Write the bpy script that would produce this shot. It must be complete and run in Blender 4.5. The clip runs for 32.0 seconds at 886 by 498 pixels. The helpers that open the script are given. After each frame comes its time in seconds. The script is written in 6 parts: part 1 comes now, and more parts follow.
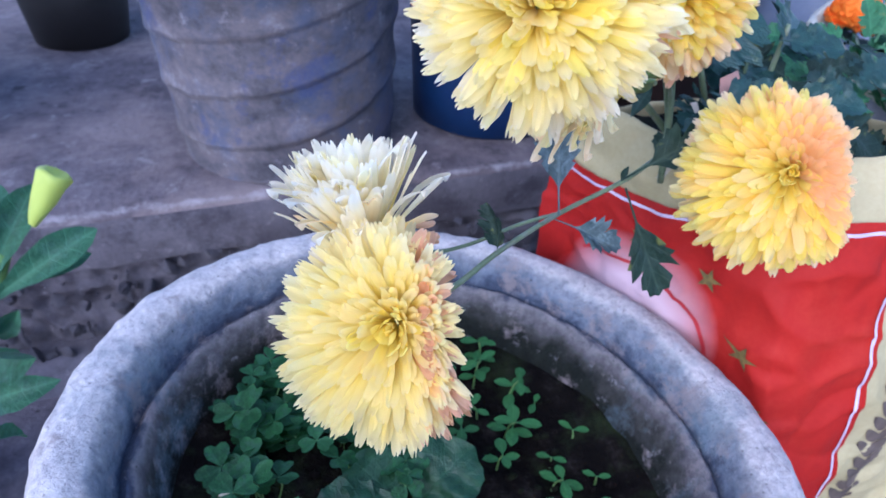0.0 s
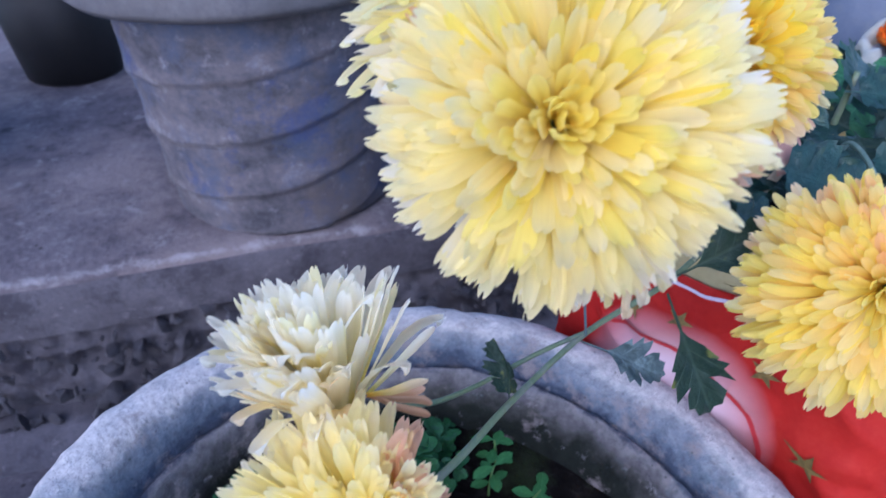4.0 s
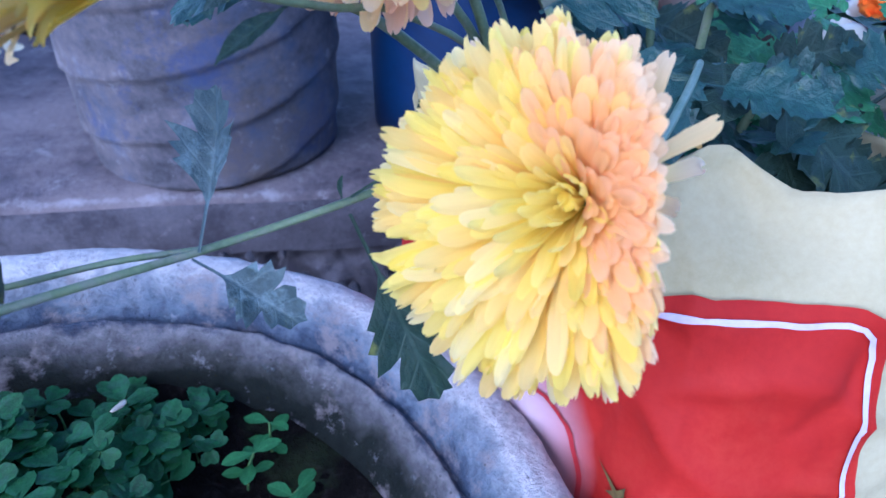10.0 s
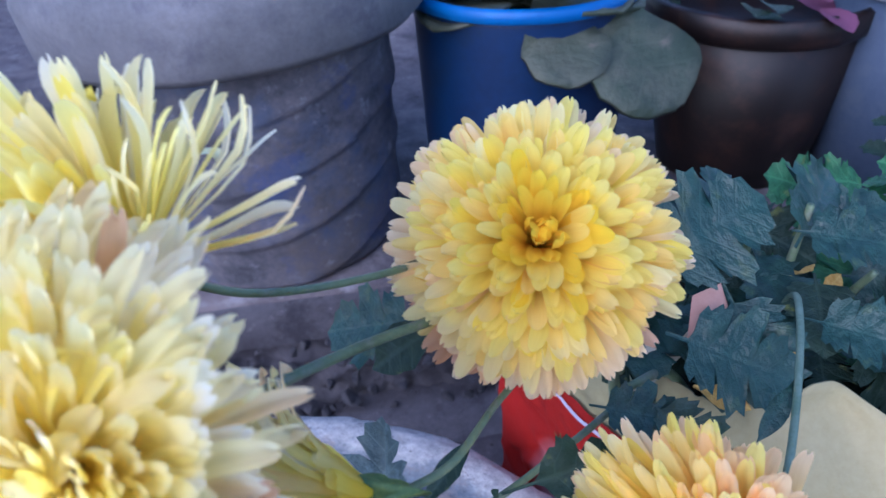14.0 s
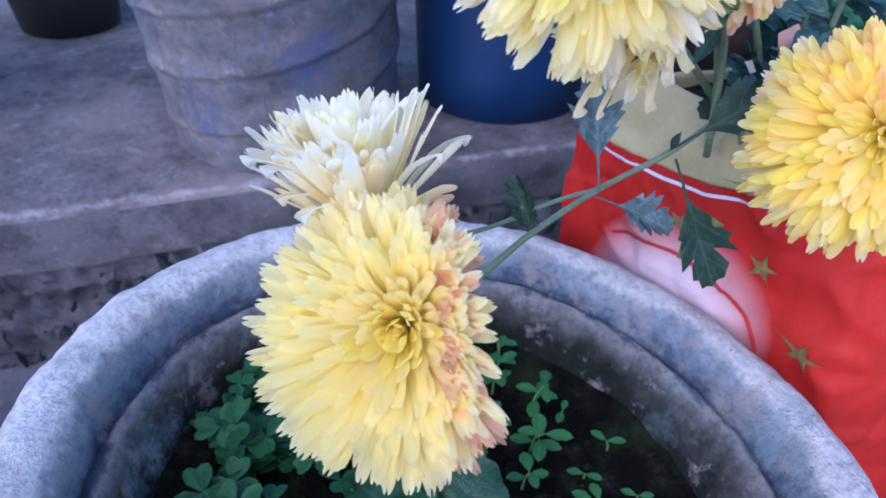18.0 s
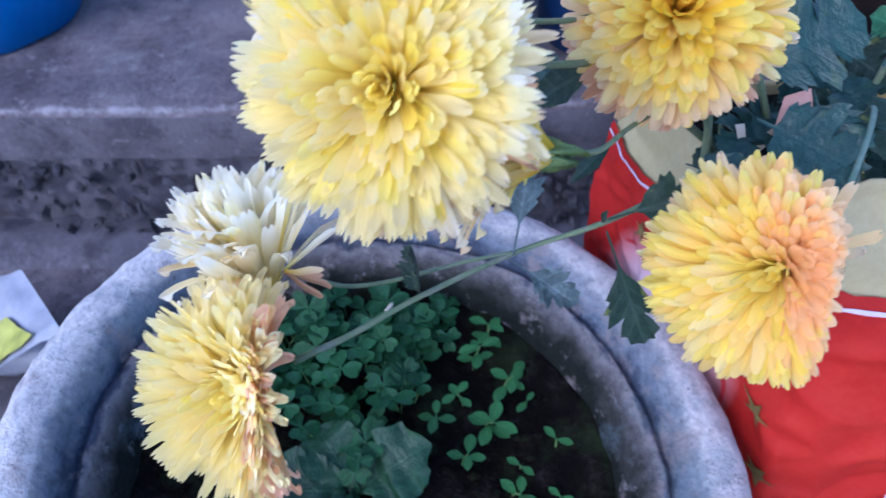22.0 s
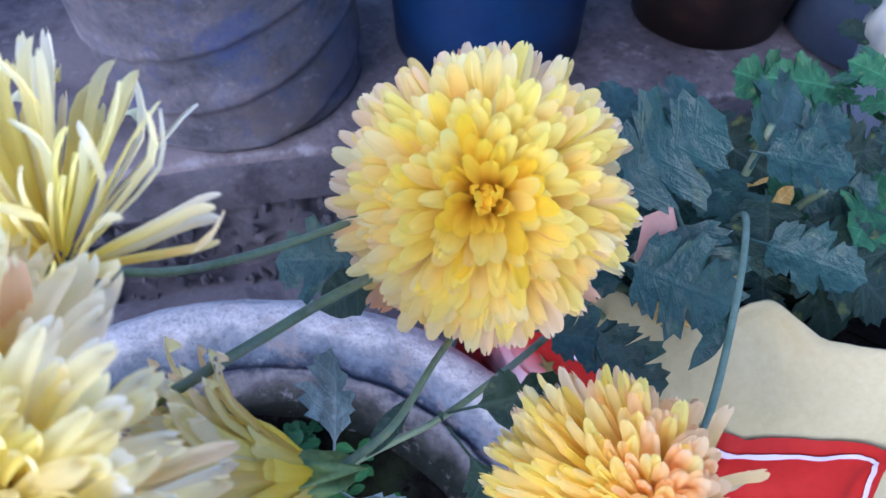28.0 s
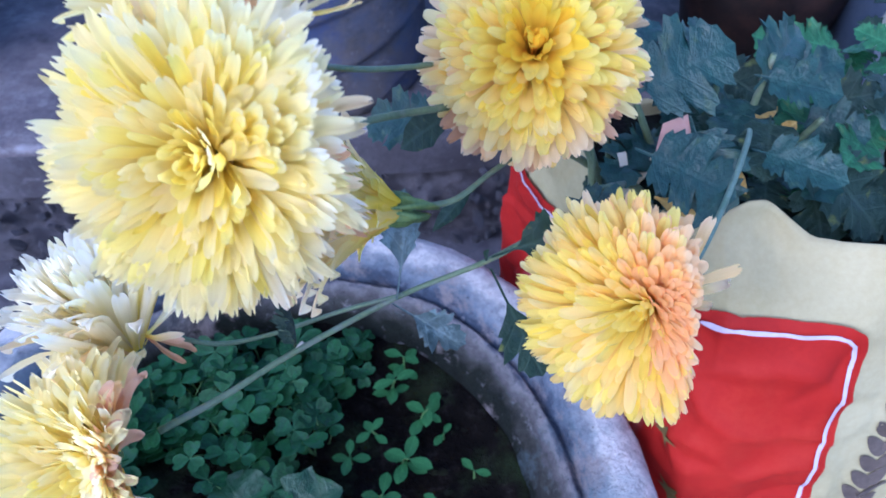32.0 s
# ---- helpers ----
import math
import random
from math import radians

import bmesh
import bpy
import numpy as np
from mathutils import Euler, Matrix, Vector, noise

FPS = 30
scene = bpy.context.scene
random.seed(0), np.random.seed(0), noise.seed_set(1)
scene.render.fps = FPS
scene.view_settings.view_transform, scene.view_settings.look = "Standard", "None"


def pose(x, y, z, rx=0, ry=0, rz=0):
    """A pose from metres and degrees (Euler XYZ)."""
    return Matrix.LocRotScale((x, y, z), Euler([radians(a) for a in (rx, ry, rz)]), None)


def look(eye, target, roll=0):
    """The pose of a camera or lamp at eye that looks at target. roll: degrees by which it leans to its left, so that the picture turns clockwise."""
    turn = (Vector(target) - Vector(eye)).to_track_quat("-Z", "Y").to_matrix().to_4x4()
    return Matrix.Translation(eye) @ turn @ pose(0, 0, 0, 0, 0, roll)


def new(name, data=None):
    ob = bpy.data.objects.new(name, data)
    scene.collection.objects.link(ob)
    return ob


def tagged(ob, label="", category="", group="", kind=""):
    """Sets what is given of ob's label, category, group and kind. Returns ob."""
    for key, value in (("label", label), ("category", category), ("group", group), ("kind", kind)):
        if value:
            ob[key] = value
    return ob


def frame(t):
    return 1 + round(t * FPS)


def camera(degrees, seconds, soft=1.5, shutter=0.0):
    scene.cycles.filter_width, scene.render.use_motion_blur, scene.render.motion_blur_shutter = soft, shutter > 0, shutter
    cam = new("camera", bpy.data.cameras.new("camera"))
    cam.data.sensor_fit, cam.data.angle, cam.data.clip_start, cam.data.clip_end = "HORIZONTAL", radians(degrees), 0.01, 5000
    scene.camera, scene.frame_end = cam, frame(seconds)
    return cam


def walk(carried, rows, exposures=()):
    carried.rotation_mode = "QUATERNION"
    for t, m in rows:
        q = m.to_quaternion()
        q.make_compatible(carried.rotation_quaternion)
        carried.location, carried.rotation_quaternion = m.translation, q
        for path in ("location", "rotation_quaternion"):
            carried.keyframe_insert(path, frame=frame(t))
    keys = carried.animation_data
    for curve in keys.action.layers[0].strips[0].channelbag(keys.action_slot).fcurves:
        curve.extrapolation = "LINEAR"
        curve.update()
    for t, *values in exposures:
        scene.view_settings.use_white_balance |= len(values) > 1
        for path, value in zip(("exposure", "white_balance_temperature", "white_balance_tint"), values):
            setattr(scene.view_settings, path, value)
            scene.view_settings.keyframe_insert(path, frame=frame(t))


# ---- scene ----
LENS = 65.6
PATH = [
    (0, -0.0766, -0.213, 0.5173, 55.13, -2.15, -17.32),
    (0.5, -0.092, -0.1971, 0.4946, 55.55, -4.45, -18.59),
    (1, -0.1118, -0.1946, 0.4763, 56.33, -6.06, -18.1),
    (1.5, -0.116, -0.1958, 0.4765, 56.11, -4.99, -17.4),
    (2, -0.1057, -0.2002, 0.4789, 56.36, -4.78, -16.76),
    (2.5, -0.0991, -0.1977, 0.4813, 55.62, -3.43, -16.16),
    (3, -0.0848, -0.1941, 0.488, 55.2, -2.43, -15.39),
    (3.5, -0.0663, -0.1741, 0.4997, 55.21, -1.47, -15.69),
    (4, -0.0465, -0.1438, 0.5219, 55.24, -0.09, -16.77),
    (4.5, -0.0326, -0.1427, 0.5327, 55.93, 0.66, -16.88),
    (6.5, 0.0484, -0.153, 0.5568, 52.63, 5.11, -12.43),
    (7, 0.0837, -0.1629, 0.5771, 51.6, 8, -10.93),
    (7.5, 0.1043, -0.1668, 0.5404, 53.55, 5.81, -10.25),
    (8, 0.1106, -0.1573, 0.4999, 52.08, 3.68, -10.04),
    (8.5, 0.114, -0.1395, 0.4835, 55.26, 4.86, -7.92),
    (9, 0.115, -0.1325, 0.453, 53.9, 1.2, -8.07),
    (9.5, 0.1025, -0.1179, 0.4513, 57.58, -1.2, -9.63),
    (10, 0.0876, -0.1338, 0.4547, 56.7, -2.21, -9.55),
    (10.5, 0.0846, -0.137, 0.4632, 56.92, -3.04, -9.29),
    (11, 0.0792, -0.1437, 0.4755, 57.51, -3.51, -8.21),
    (11.5, 0.0725, -0.1451, 0.4766, 57.17, -3.69, -7.91),
    (12, 0.0702, -0.1436, 0.4785, 56.49, -4.1, -8.51),
    (12.5, 0.0668, -0.1373, 0.4904, 56.08, -2.91, -8.59),
    (13, 0.0602, -0.1113, 0.5162, 55.04, 1.45, -8.14),
    (13.5, 0.0707, -0.0912, 0.5313, 55.4, 2.57, -10.31),
    (15.5, 0.0163, -0.1449, 0.5772, 51.57, 4.53, -4.03),
    (16, 0.003, -0.1669, 0.5683, 54.52, 1.61, -5.91),
    (16.5, -0.0264, -0.1815, 0.5366, 55.39, 1.29, -10.06),
    (17, -0.0394, -0.1867, 0.5092, 55.41, -0.19, -14.1),
    (17.5, -0.0476, -0.1757, 0.4829, 54.54, -1.63, -16.47),
    (18, -0.0682, -0.1752, 0.485, 54.82, -1.32, -17.35),
    (18.5, -0.08, -0.1798, 0.4716, 54.9, -2.4, -16.41),
    (19, -0.0858, -0.1834, 0.4765, 55.46, -2.32, -15.75),
    (19.5, -0.0852, -0.1906, 0.485, 54.88, -2.1, -14.83),
    (20, -0.0801, -0.1879, 0.4907, 54.11, -0.88, -14.46),
    (20.5, -0.049, -0.1902, 0.5022, 53.55, 0.09, -12.82),
    (21, -0.014, -0.1796, 0.5047, 52.98, -0.32, -11.01),
    (21.5, 0.0042, -0.1848, 0.5231, 52.63, 2.9, -6.78),
    (22, 0.0263, -0.1698, 0.5558, 43.85, 0.57, -0.85),
    (22.5, 0.0551, -0.1337, 0.5866, 39.9, 0.22, -1.22),
    (23, 0.0461, -0.1242, 0.6034, 40.17, 1.5, -0.95),
    (23.5, 0.0665, -0.1346, 0.6236, 39.31, 1.71, -1.85),
    (24, 0.0824, -0.1707, 0.6294, 40.72, 1.63, -0.96),
    (24.5, 0.085, -0.1726, 0.5916, 41.21, 1.46, -2.98),
    (25, 0.0913, -0.131, 0.6047, 40.78, 1.5, -5.31),
    (25.5, 0.1026, -0.0833, 0.5728, 39.72, 0.28, -9.14),
    (27.5, 0.0852, -0.0784, 0.5671, 40.96, 1.95, -10.39),
    (28, 0.0747, -0.0738, 0.5654, 40.82, 0.61, -10.8),
    (28.5, 0.072, -0.0704, 0.5636, 40.4, 0.3, -11.08),
    (29, 0.0787, -0.0742, 0.558, 40.5, 0.69, -11.16),
    (29.5, 0.0953, -0.088, 0.5333, 38.96, 1.3, -11.82),
    (30, 0.0997, -0.1154, 0.4964, 40.43, -0.88, -11.3),
    (30.5, 0.0913, -0.1277, 0.504, 41.95, -1.21, -10.08),
    (31, 0.0746, -0.1294, 0.5167, 42.31, -2.92, -9.04),
    (31.5, 0.0609, -0.15, 0.5399, 43.87, -1.37, -7.39),
    (32, 0.0575, -0.1576, 0.5615, 44.5, 0.35, -5.47),
]
cam = camera(LENS, 32.0, soft=1.5, shutter=0.3)
EXPOSURE = [(t, 1.13 + e, k + 70, 23) for t, e, k in ((0, 0.16, 5150), (3, 0.31, 5130), (4, -0.1, 5130), (6.5, -0.08, 4970), (8, 0.17, 4570), (10, 0.24, 4540), (11, 0.32, 4570), (12, 0.24, 4690), (13, 0.04, 5000), (16, -0.25, 5000), (17, 0.05, 4850), (18, 0.1, 5000), (20, 0.24, 5150), (21, 0.14, 4990), (22, 0.04, 4930), (23, -0.16, 4960), (24, -0.08, 4950), (25, 0.18, 4950), (28, 0.07, 5090), (29, 0.02, 5080), (30, 0.21, 4610), (31, 0.34, 4660), (32, 0.11, 4770))]
cam.data.dof.use_dof, cam.data.dof.focus_distance, cam.data.dof.aperture_fstop = True, 0.21, 24.0
walk(cam, [(t, pose(x, y, z, rx, ry, rz)) for t, x, y, z, rx, ry, rz in PATH], EXPOSURE)

# ---- light: an open sky in the shade, soft and slightly blue ----
world = bpy.data.worlds.new("sky")
scene.world = world
world.use_nodes = True
wn = world.node_tree
sky = wn.nodes.new("ShaderNodeTexSky")
sky.sky_type, sky.sun_disc = "NISHITA", False
sky.sun_elevation, sky.sun_rotation = radians(35), radians(221)
wn.links.new(sky.outputs[0], wn.nodes["Background"].inputs[0])
wn.nodes["Background"].inputs[1].default_value = 0.165
sun = new("sun", bpy.data.lights.new("sun", "SUN"))
sun.data.energy, sun.data.angle, sun.data.color = 1.2, radians(60), (1.0, 0.93, 0.84)
sun.matrix_basis = look((-1.5, -1.7, 1.6), (0, 0, 0))


# ---- materials ----
def shader(name, rough=0.6, metal=0.0, spec=0.5):
    m = bpy.data.materials.new(name)
    m.use_nodes = True
    n = m.node_tree.nodes
    b = n["Principled BSDF"]
    b.inputs["Roughness"].default_value = rough
    b.inputs["Metallic"].default_value = metal
    b.inputs["Specular IOR Level"].default_value = spec
    return m, n, m.node_tree.links, b


def ramp(n, stops):
    r = n.new("ShaderNodeValToRGB")
    e = r.color_ramp.elements
    while len(e) < len(stops):
        e.new(0.5)
    for k, (p, c) in zip(e, stops):
        k.position, k.color = p, (*c, 1)
    return r


def noise_of(n, links, coord, scale, detail=4, rough=0.6, stretch=None):
    if stretch:
        mp = n.new("ShaderNodeMapping")
        mp.inputs["Scale"].default_value = stretch
        links.new(coord, mp.inputs[0])
        coord = mp.outputs[0]
    t = n.new("ShaderNodeTexNoise")
    t.inputs["Scale"].default_value, t.inputs["Detail"].default_value = scale, detail
    t.inputs["Roughness"].default_value = rough
    links.new(coord, t.inputs["Vector"])
    return t.outputs["Fac"]


def mixed(n, links, fac, a, b, kind="MIX"):
    m = n.new("ShaderNodeMix")
    m.data_type, m.blend_type = "RGBA", kind
    for socket, value in ((m.inputs[0], fac), (m.inputs[6], a), (m.inputs[7], b)):
        if isinstance(value, (int, float)):
            socket.default_value = value
        elif isinstance(value, tuple):
            socket.default_value = (*value, 1)
        else:
            links.new(value, socket)
    return m.outputs[2]


def bumped(n, links, b, height, strength, distance):
    k = n.new("ShaderNodeBump")
    k.inputs["Strength"].default_value, k.inputs["Distance"].default_value = strength, distance
    links.new(height, k.inputs["Height"])
    links.new(k.outputs[0], b.inputs["Normal"])


def surface(name, stops, scale, fine, rough=0.8, bump=0.4, depth=0.002, stain=None, stain_scale=8, stretch=None, spec=0.4, metal=0.0, pits=0.0):
    """Two scales of noise for colour and relief, with stains of a second colour."""
    m, n, links, b = shader(name, rough, metal, spec)
    co = n.new("ShaderNodeTexCoord").outputs["Object"]
    big, small = noise_of(n, links, co, scale, 5, 0.65, stretch), noise_of(n, links, co, fine, 6, 0.7)
    add = n.new("ShaderNodeMath")
    add.operation = "MULTIPLY_ADD"
    links.new(small, add.inputs[0])
    add.inputs[1].default_value = 0.5
    half = n.new("ShaderNodeMath")
    half.operation = "MULTIPLY_ADD"
    links.new(big, half.inputs[0])
    half.inputs[1].default_value, half.inputs[2].default_value = 1.1, -0.3
    links.new(half.outputs[0], add.inputs[2])
    r = ramp(n, stops)
    links.new(add.outputs[0], r.inputs[0])
    col = r.outputs[0]
    if stain:
        s = ramp(n, [(0.5, (0, 0, 0)), (0.68, (1, 1, 1))])
        links.new(noise_of(n, links, co, stain_scale, 6, 0.7), s.inputs[0])
        col = mixed(n, links, s.outputs[0], col, stain)
    if pits:
        v = n.new("ShaderNodeTexVoronoi")
        v.inputs["Scale"].default_value = pits
        links.new(co, v.inputs["Vector"])
        s = ramp(n, [(0.06, (0.25, 0.23, 0.22)), (0.14, (1, 1, 1))])
        links.new(v.outputs["Distance"], s.inputs[0])
        col = mixed(n, links, 0.8, col, s.outputs[0], "MULTIPLY")
    links.new(col, b.inputs["Base Color"])
    if bump:
        bumped(n, links, b, add.outputs[0], bump, depth)
    return m


def petal_paint(name, along, blush, blush_amount, dull=(0.62, 0.45, 0.28)):
    """Petal: colour runs from base to tip, with fine veins; some petals are flushed."""
    m, n, links, b = shader(name, 0.55, 0, 0.25)
    uv = n.new("ShaderNodeTexCoord").outputs["UV"]
    sep = n.new("ShaderNodeSeparateXYZ")
    links.new(uv, sep.inputs[0])
    r = ramp(n, along)
    links.new(sep.outputs[1], r.inputs[0])
    add = n.new("ShaderNodeMath")
    add.operation = "ADD"
    links.new(n.new("ShaderNodeObjectInfo").outputs["Random"], add.inputs[0])
    links.new(n.new("ShaderNodeNewGeometry").outputs["Random Per Island"], add.inputs[1])
    part_of = n.new("ShaderNodeMath")
    part_of.operation = "FRACT"
    links.new(add.outputs[0], part_of.inputs[0])
    info = part_of.outputs[0]
    k = ramp(n, [(1 - blush_amount - 0.12, (0, 0, 0)), (1 - blush_amount + 0.12, (1, 1, 1))])
    links.new(info, k.inputs[0])
    col = mixed(n, links, k.outputs[0], r.outputs[0], blush)
    shift = n.new("ShaderNodeVectorMath")
    shift.operation = "ADD"
    links.new(uv, shift.inputs[0])
    links.new(info, shift.inputs[1])
    co = shift.outputs[0]
    vein = noise_of(n, links, co, 3.0, 3, 0.6, (3.2, 0.5, 1.0))
    vr = ramp(n, [(0.3, (0.9, 0.88, 0.8)), (0.62, (1, 1, 1))])
    links.new(vein, vr.inputs[0])
    col = mixed(n, links, 0.35, col, vr.outputs[0], "MULTIPLY")
    tipr = ramp(n, [(0.5, (0, 0, 0)), (0.72, (1, 1, 1))])
    links.new(noise_of(n, links, co, 2.2, 4, 0.7), tipr.inputs[0])
    half = n.new("ShaderNodeMath")
    half.operation = "MULTIPLY"
    links.new(tipr.outputs[0], half.inputs[0])
    half.inputs[1].default_value = 0.05
    col = mixed(n, links, half.outputs[0], col, dull)
    links.new(col, b.inputs["Base Color"])
    bumped(n, links, b, vein, 0.18, 0.03)
    tr = n.new("ShaderNodeBsdfTranslucent")
    links.new(col, tr.inputs[0])
    mx = n.new("ShaderNodeMixShader")
    mx.inputs[0].default_value = 0.76
    links.new(b.outputs[0], mx.inputs[1])
    links.new(tr.outputs[0], mx.inputs[2])
    links.new(mx.outputs[0], n["Material Output"].inputs[0])
    return m


def leaf_paint(name, dark, light, rough=0.55, spec=0.35, edge=None, vein_light=0.5, bloom=0.0):
    """Leaf: mottled green with a pale midrib and side veins along the leaf's own axes."""
    m, n, links, b = shader(name, rough, 0, spec)
    co = n.new("ShaderNodeTexCoord").outputs["Object"]
    info = n.new("ShaderNodeObjectInfo").outputs["Random"]
    base = mixed(n, links, info, dark, tuple(0.5 * a + 0.5 * c for a, c in zip(dark, light)))
    r = ramp(n, [(0.42, (0, 0, 0)), (0.7, (1, 1, 1))])
    links.new(noise_of(n, links, co, 4.0, 5, 0.65), r.inputs[0])
    col = mixed(n, links, r.outputs[0], base, light)
    sep = n.new("ShaderNodeSeparateXYZ")
    links.new(co, sep.inputs[0])
    ab = n.new("ShaderNodeMath")
    ab.operation = "ABSOLUTE"
    links.new(sep.outputs[0], ab.inputs[0])
    mid = ramp(n, [(0.008, (1, 1, 1)), (0.022, (0, 0, 0))])
    links.new(ab.outputs[0], mid.inputs[0])
    slant = n.new("ShaderNodeMath")
    slant.operation = "MULTIPLY_ADD"
    links.new(ab.outputs[0], slant.inputs[0])
    slant.inputs[1].default_value = -0.8
    links.new(sep.outputs[1], slant.inputs[2])
    saw = n.new("ShaderNodeMath")
    saw.operation = "PINGPONG"
    links.new(slant.outputs[0], saw.inputs[0])
    saw.inputs[1].default_value = 0.075
    side = ramp(n, [(0.0, (1, 1, 1)), (0.012, (0, 0, 0))])
    links.new(saw.outputs[0], side.inputs[0])
    veins = n.new("ShaderNodeMath")
    veins.operation = "MAXIMUM"
    links.new(mid.outputs[0], veins.inputs[0])
    links.new(side.outputs[0], veins.inputs[1])
    vm = n.new("ShaderNodeMath")
    vm.operation = "MULTIPLY"
    links.new(veins.outputs[0], vm.inputs[0])
    vm.inputs[1].default_value = vein_light * 0.5
    col = mixed(n, links, vm.outputs[0], col, tuple(min(1, 1.6 * c + 0.03) for c in light))
    if edge:
        er = ramp(n, [(0.6, (0, 0, 0)), (0.72, (1, 1, 1))])
        links.new(noise_of(n, links, co, 5.5, 3, 0.5), er.inputs[0])
        col = mixed(n, links, er.outputs[0], col, edge)
    if bloom:
        br = ramp(n, [(0.5, (0, 0, 0)), (0.62, (bloom, bloom, bloom))])
        links.new(noise_of(n, links, co, 2.6, 5, 0.7), br.inputs[0])
        col = mixed(n, links, br.outputs[0], col, (0.14, 0.2, 0.22))
    links.new(col, b.inputs["Base Color"])
    inv = n.new("ShaderNodeMath")
    inv.operation = "SUBTRACT"
    links.new(noise_of(n, links, co, 9.0, 4, 0.6), inv.inputs[0])
    links.new(vm.outputs[0], inv.inputs[1])
    bumped(n, links, b, inv.outputs[0], 0.22, 0.03)
    tr = n.new("ShaderNodeBsdfTranslucent")
    links.new(col, tr.inputs[0])
    mx = n.new("ShaderNodeMixShader")
    mx.inputs[0].default_value = 0.18
    links.new(b.outputs[0], mx.inputs[1])
    links.new(tr.outputs[0], mx.inputs[2])
    links.new(mx.outputs[0], n["Material Output"].inputs[0])
    return m


PAINT = {
    "core": petal_paint("petal_core", [(0.0, (0.98, 0.68, 0.03)), (0.6, (0.98, 0.77, 0.05)), (1.0, (0.98, 0.81, 0.08))], (0.98, 0.77, 0.05), 0.2),
    "core_pale": petal_paint("petal_core_pale", [(0.0, (0.97, 0.81, 0.10)), (0.6, (0.97, 0.87, 0.22)), (1.0, (0.97, 0.90, 0.36))], (0.97, 0.85, 0.18), 0.2),
    "gold": petal_paint("petal_gold", [(0.0, (0.97, 0.79, 0.05)), (0.55, (0.97, 0.845, 0.14)), (1.0, (0.97, 0.88, 0.30))], (0.97, 0.84, 0.15), 0.12),
    "yellow": petal_paint("petal_yellow", [(0.0, (0.97, 0.81, 0.08)), (0.5, (0.97, 0.87, 0.30)), (1.0, (0.97, 0.90, 0.52))], (0.97, 0.87, 0.42), 0.12),
    "pale": petal_paint("petal_pale", [(0.0, (0.96, 0.789, 0.0656)), (0.45, (0.97, 0.868, 0.338)), (1.0, (0.97, 0.908, 0.6))], (0.97, 0.887, 0.506), 0.12),
    "white": petal_paint("petal_white", [(0.0, (0.95, 0.82, 0.14)), (0.4, (0.97, 0.91, 0.62)), (1.0, (0.97, 0.93, 0.79))], (0.97, 0.92, 0.76), 0.2),
    "apricot": petal_paint("petal_apricot", [(0.0, (0.97, 0.67, 0.0375)), (0.5, (0.97, 0.759, 0.15)), (1.0, (0.97, 0.829, 0.356))], (0.97, 0.77, 0.263), 0.15),
    "peach": petal_paint("petal_peach", [(0.0, (0.97, 0.632, 0.0937)), (0.5, (0.97, 0.67, 0.234)), (1.0, (0.97, 0.74, 0.45))], (0.97, 0.71, 0.338), 0.2),
    "blush": petal_paint("petal_blush", [(0.0, (0.96, 0.74, 0.112)), (0.5, (0.97, 0.808, 0.356)), (1.0, (0.97, 0.819, 0.581))], (0.96, 0.77, 0.487), 0.2),
    "withered": petal_paint("petal_withered", [(0.0, (0.88, 0.60, 0.22)), (0.5, (0.85, 0.56, 0.33)), (1.0, (0.83, 0.56, 0.40))], (0.72, 0.44, 0.27), 0.3),
}
M_LEAF = leaf_paint("leaf_blue_green", (0.008, 0.034, 0.028), (0.027, 0.080, 0.063), 0.42, 0.5, (0.06, 0.10, 0.05), 0.16, 0.06)
M_LEAF_GREY = leaf_paint("leaf_blue_grey", (0.035, 0.06, 0.064), (0.085, 0.125, 0.135), 0.55, 0.35, (0.03, 0.05, 0.04), 0.4, 0.9)
M_LEAF_YOUNG = leaf_paint("leaf_fresh_green", (0.016, 0.085, 0.03), (0.05, 0.18, 0.07), 0.5, 0.4, (0.13, 0.17, 0.05), 0.5)
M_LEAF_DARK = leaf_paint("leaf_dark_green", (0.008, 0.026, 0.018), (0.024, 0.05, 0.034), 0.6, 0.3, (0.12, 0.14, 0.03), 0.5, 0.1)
M_LEAF_DRY = leaf_paint("leaf_yellowed", (0.5, 0.27, 0.05), (0.7, 0.48, 0.16), 0.7, 0.2, None, 0.3)
M_CLOVER = leaf_paint("clover_green", (0.00595, 0.0374, 0.01105), (0.0238, 0.1148, 0.0306), 0.55, 0.3, None, 0.25, 0.1)
M_SEEDLING = leaf_paint("seedling_green", (0.02, 0.10, 0.024), (0.05, 0.18, 0.046), 0.5, 0.35, None, 0.4)
M_BROAD = leaf_paint("broad_leaf_green", (0.00765, 0.0425, 0.01615), (0.02125, 0.08075, 0.0323), 0.45, 0.5, None, 0.25)
M_BUD_LEAF = leaf_paint("downy_leaf_green", (0.01115, 0.05576, 0.02649), (0.03834, 0.1289, 0.0697), 0.7, 0.35, None, 0.35, 0.12)
M_SUCCULENT = leaf_paint("fleshy_leaf_green", (0.04, 0.06, 0.038), (0.10, 0.105, 0.075), 0.5, 0.4, (0.17, 0.145, 0.11), 0.1)
M_STEM = surface("stem_green", [(0.3, (0.0675, 0.105, 0.05625)), (0.7, (0.15, 0.2025, 0.1125))], 60, 700, 0.55, 0.3, 0.0004, (0.165, 0.18, 0.15), 90)
M_STEM_PALE = surface("stem_pale", [(0.3, (0.07, 0.125, 0.08)), (0.7, (0.15, 0.21, 0.16))], 60, 700, 0.55, 0.3, 0.0004)
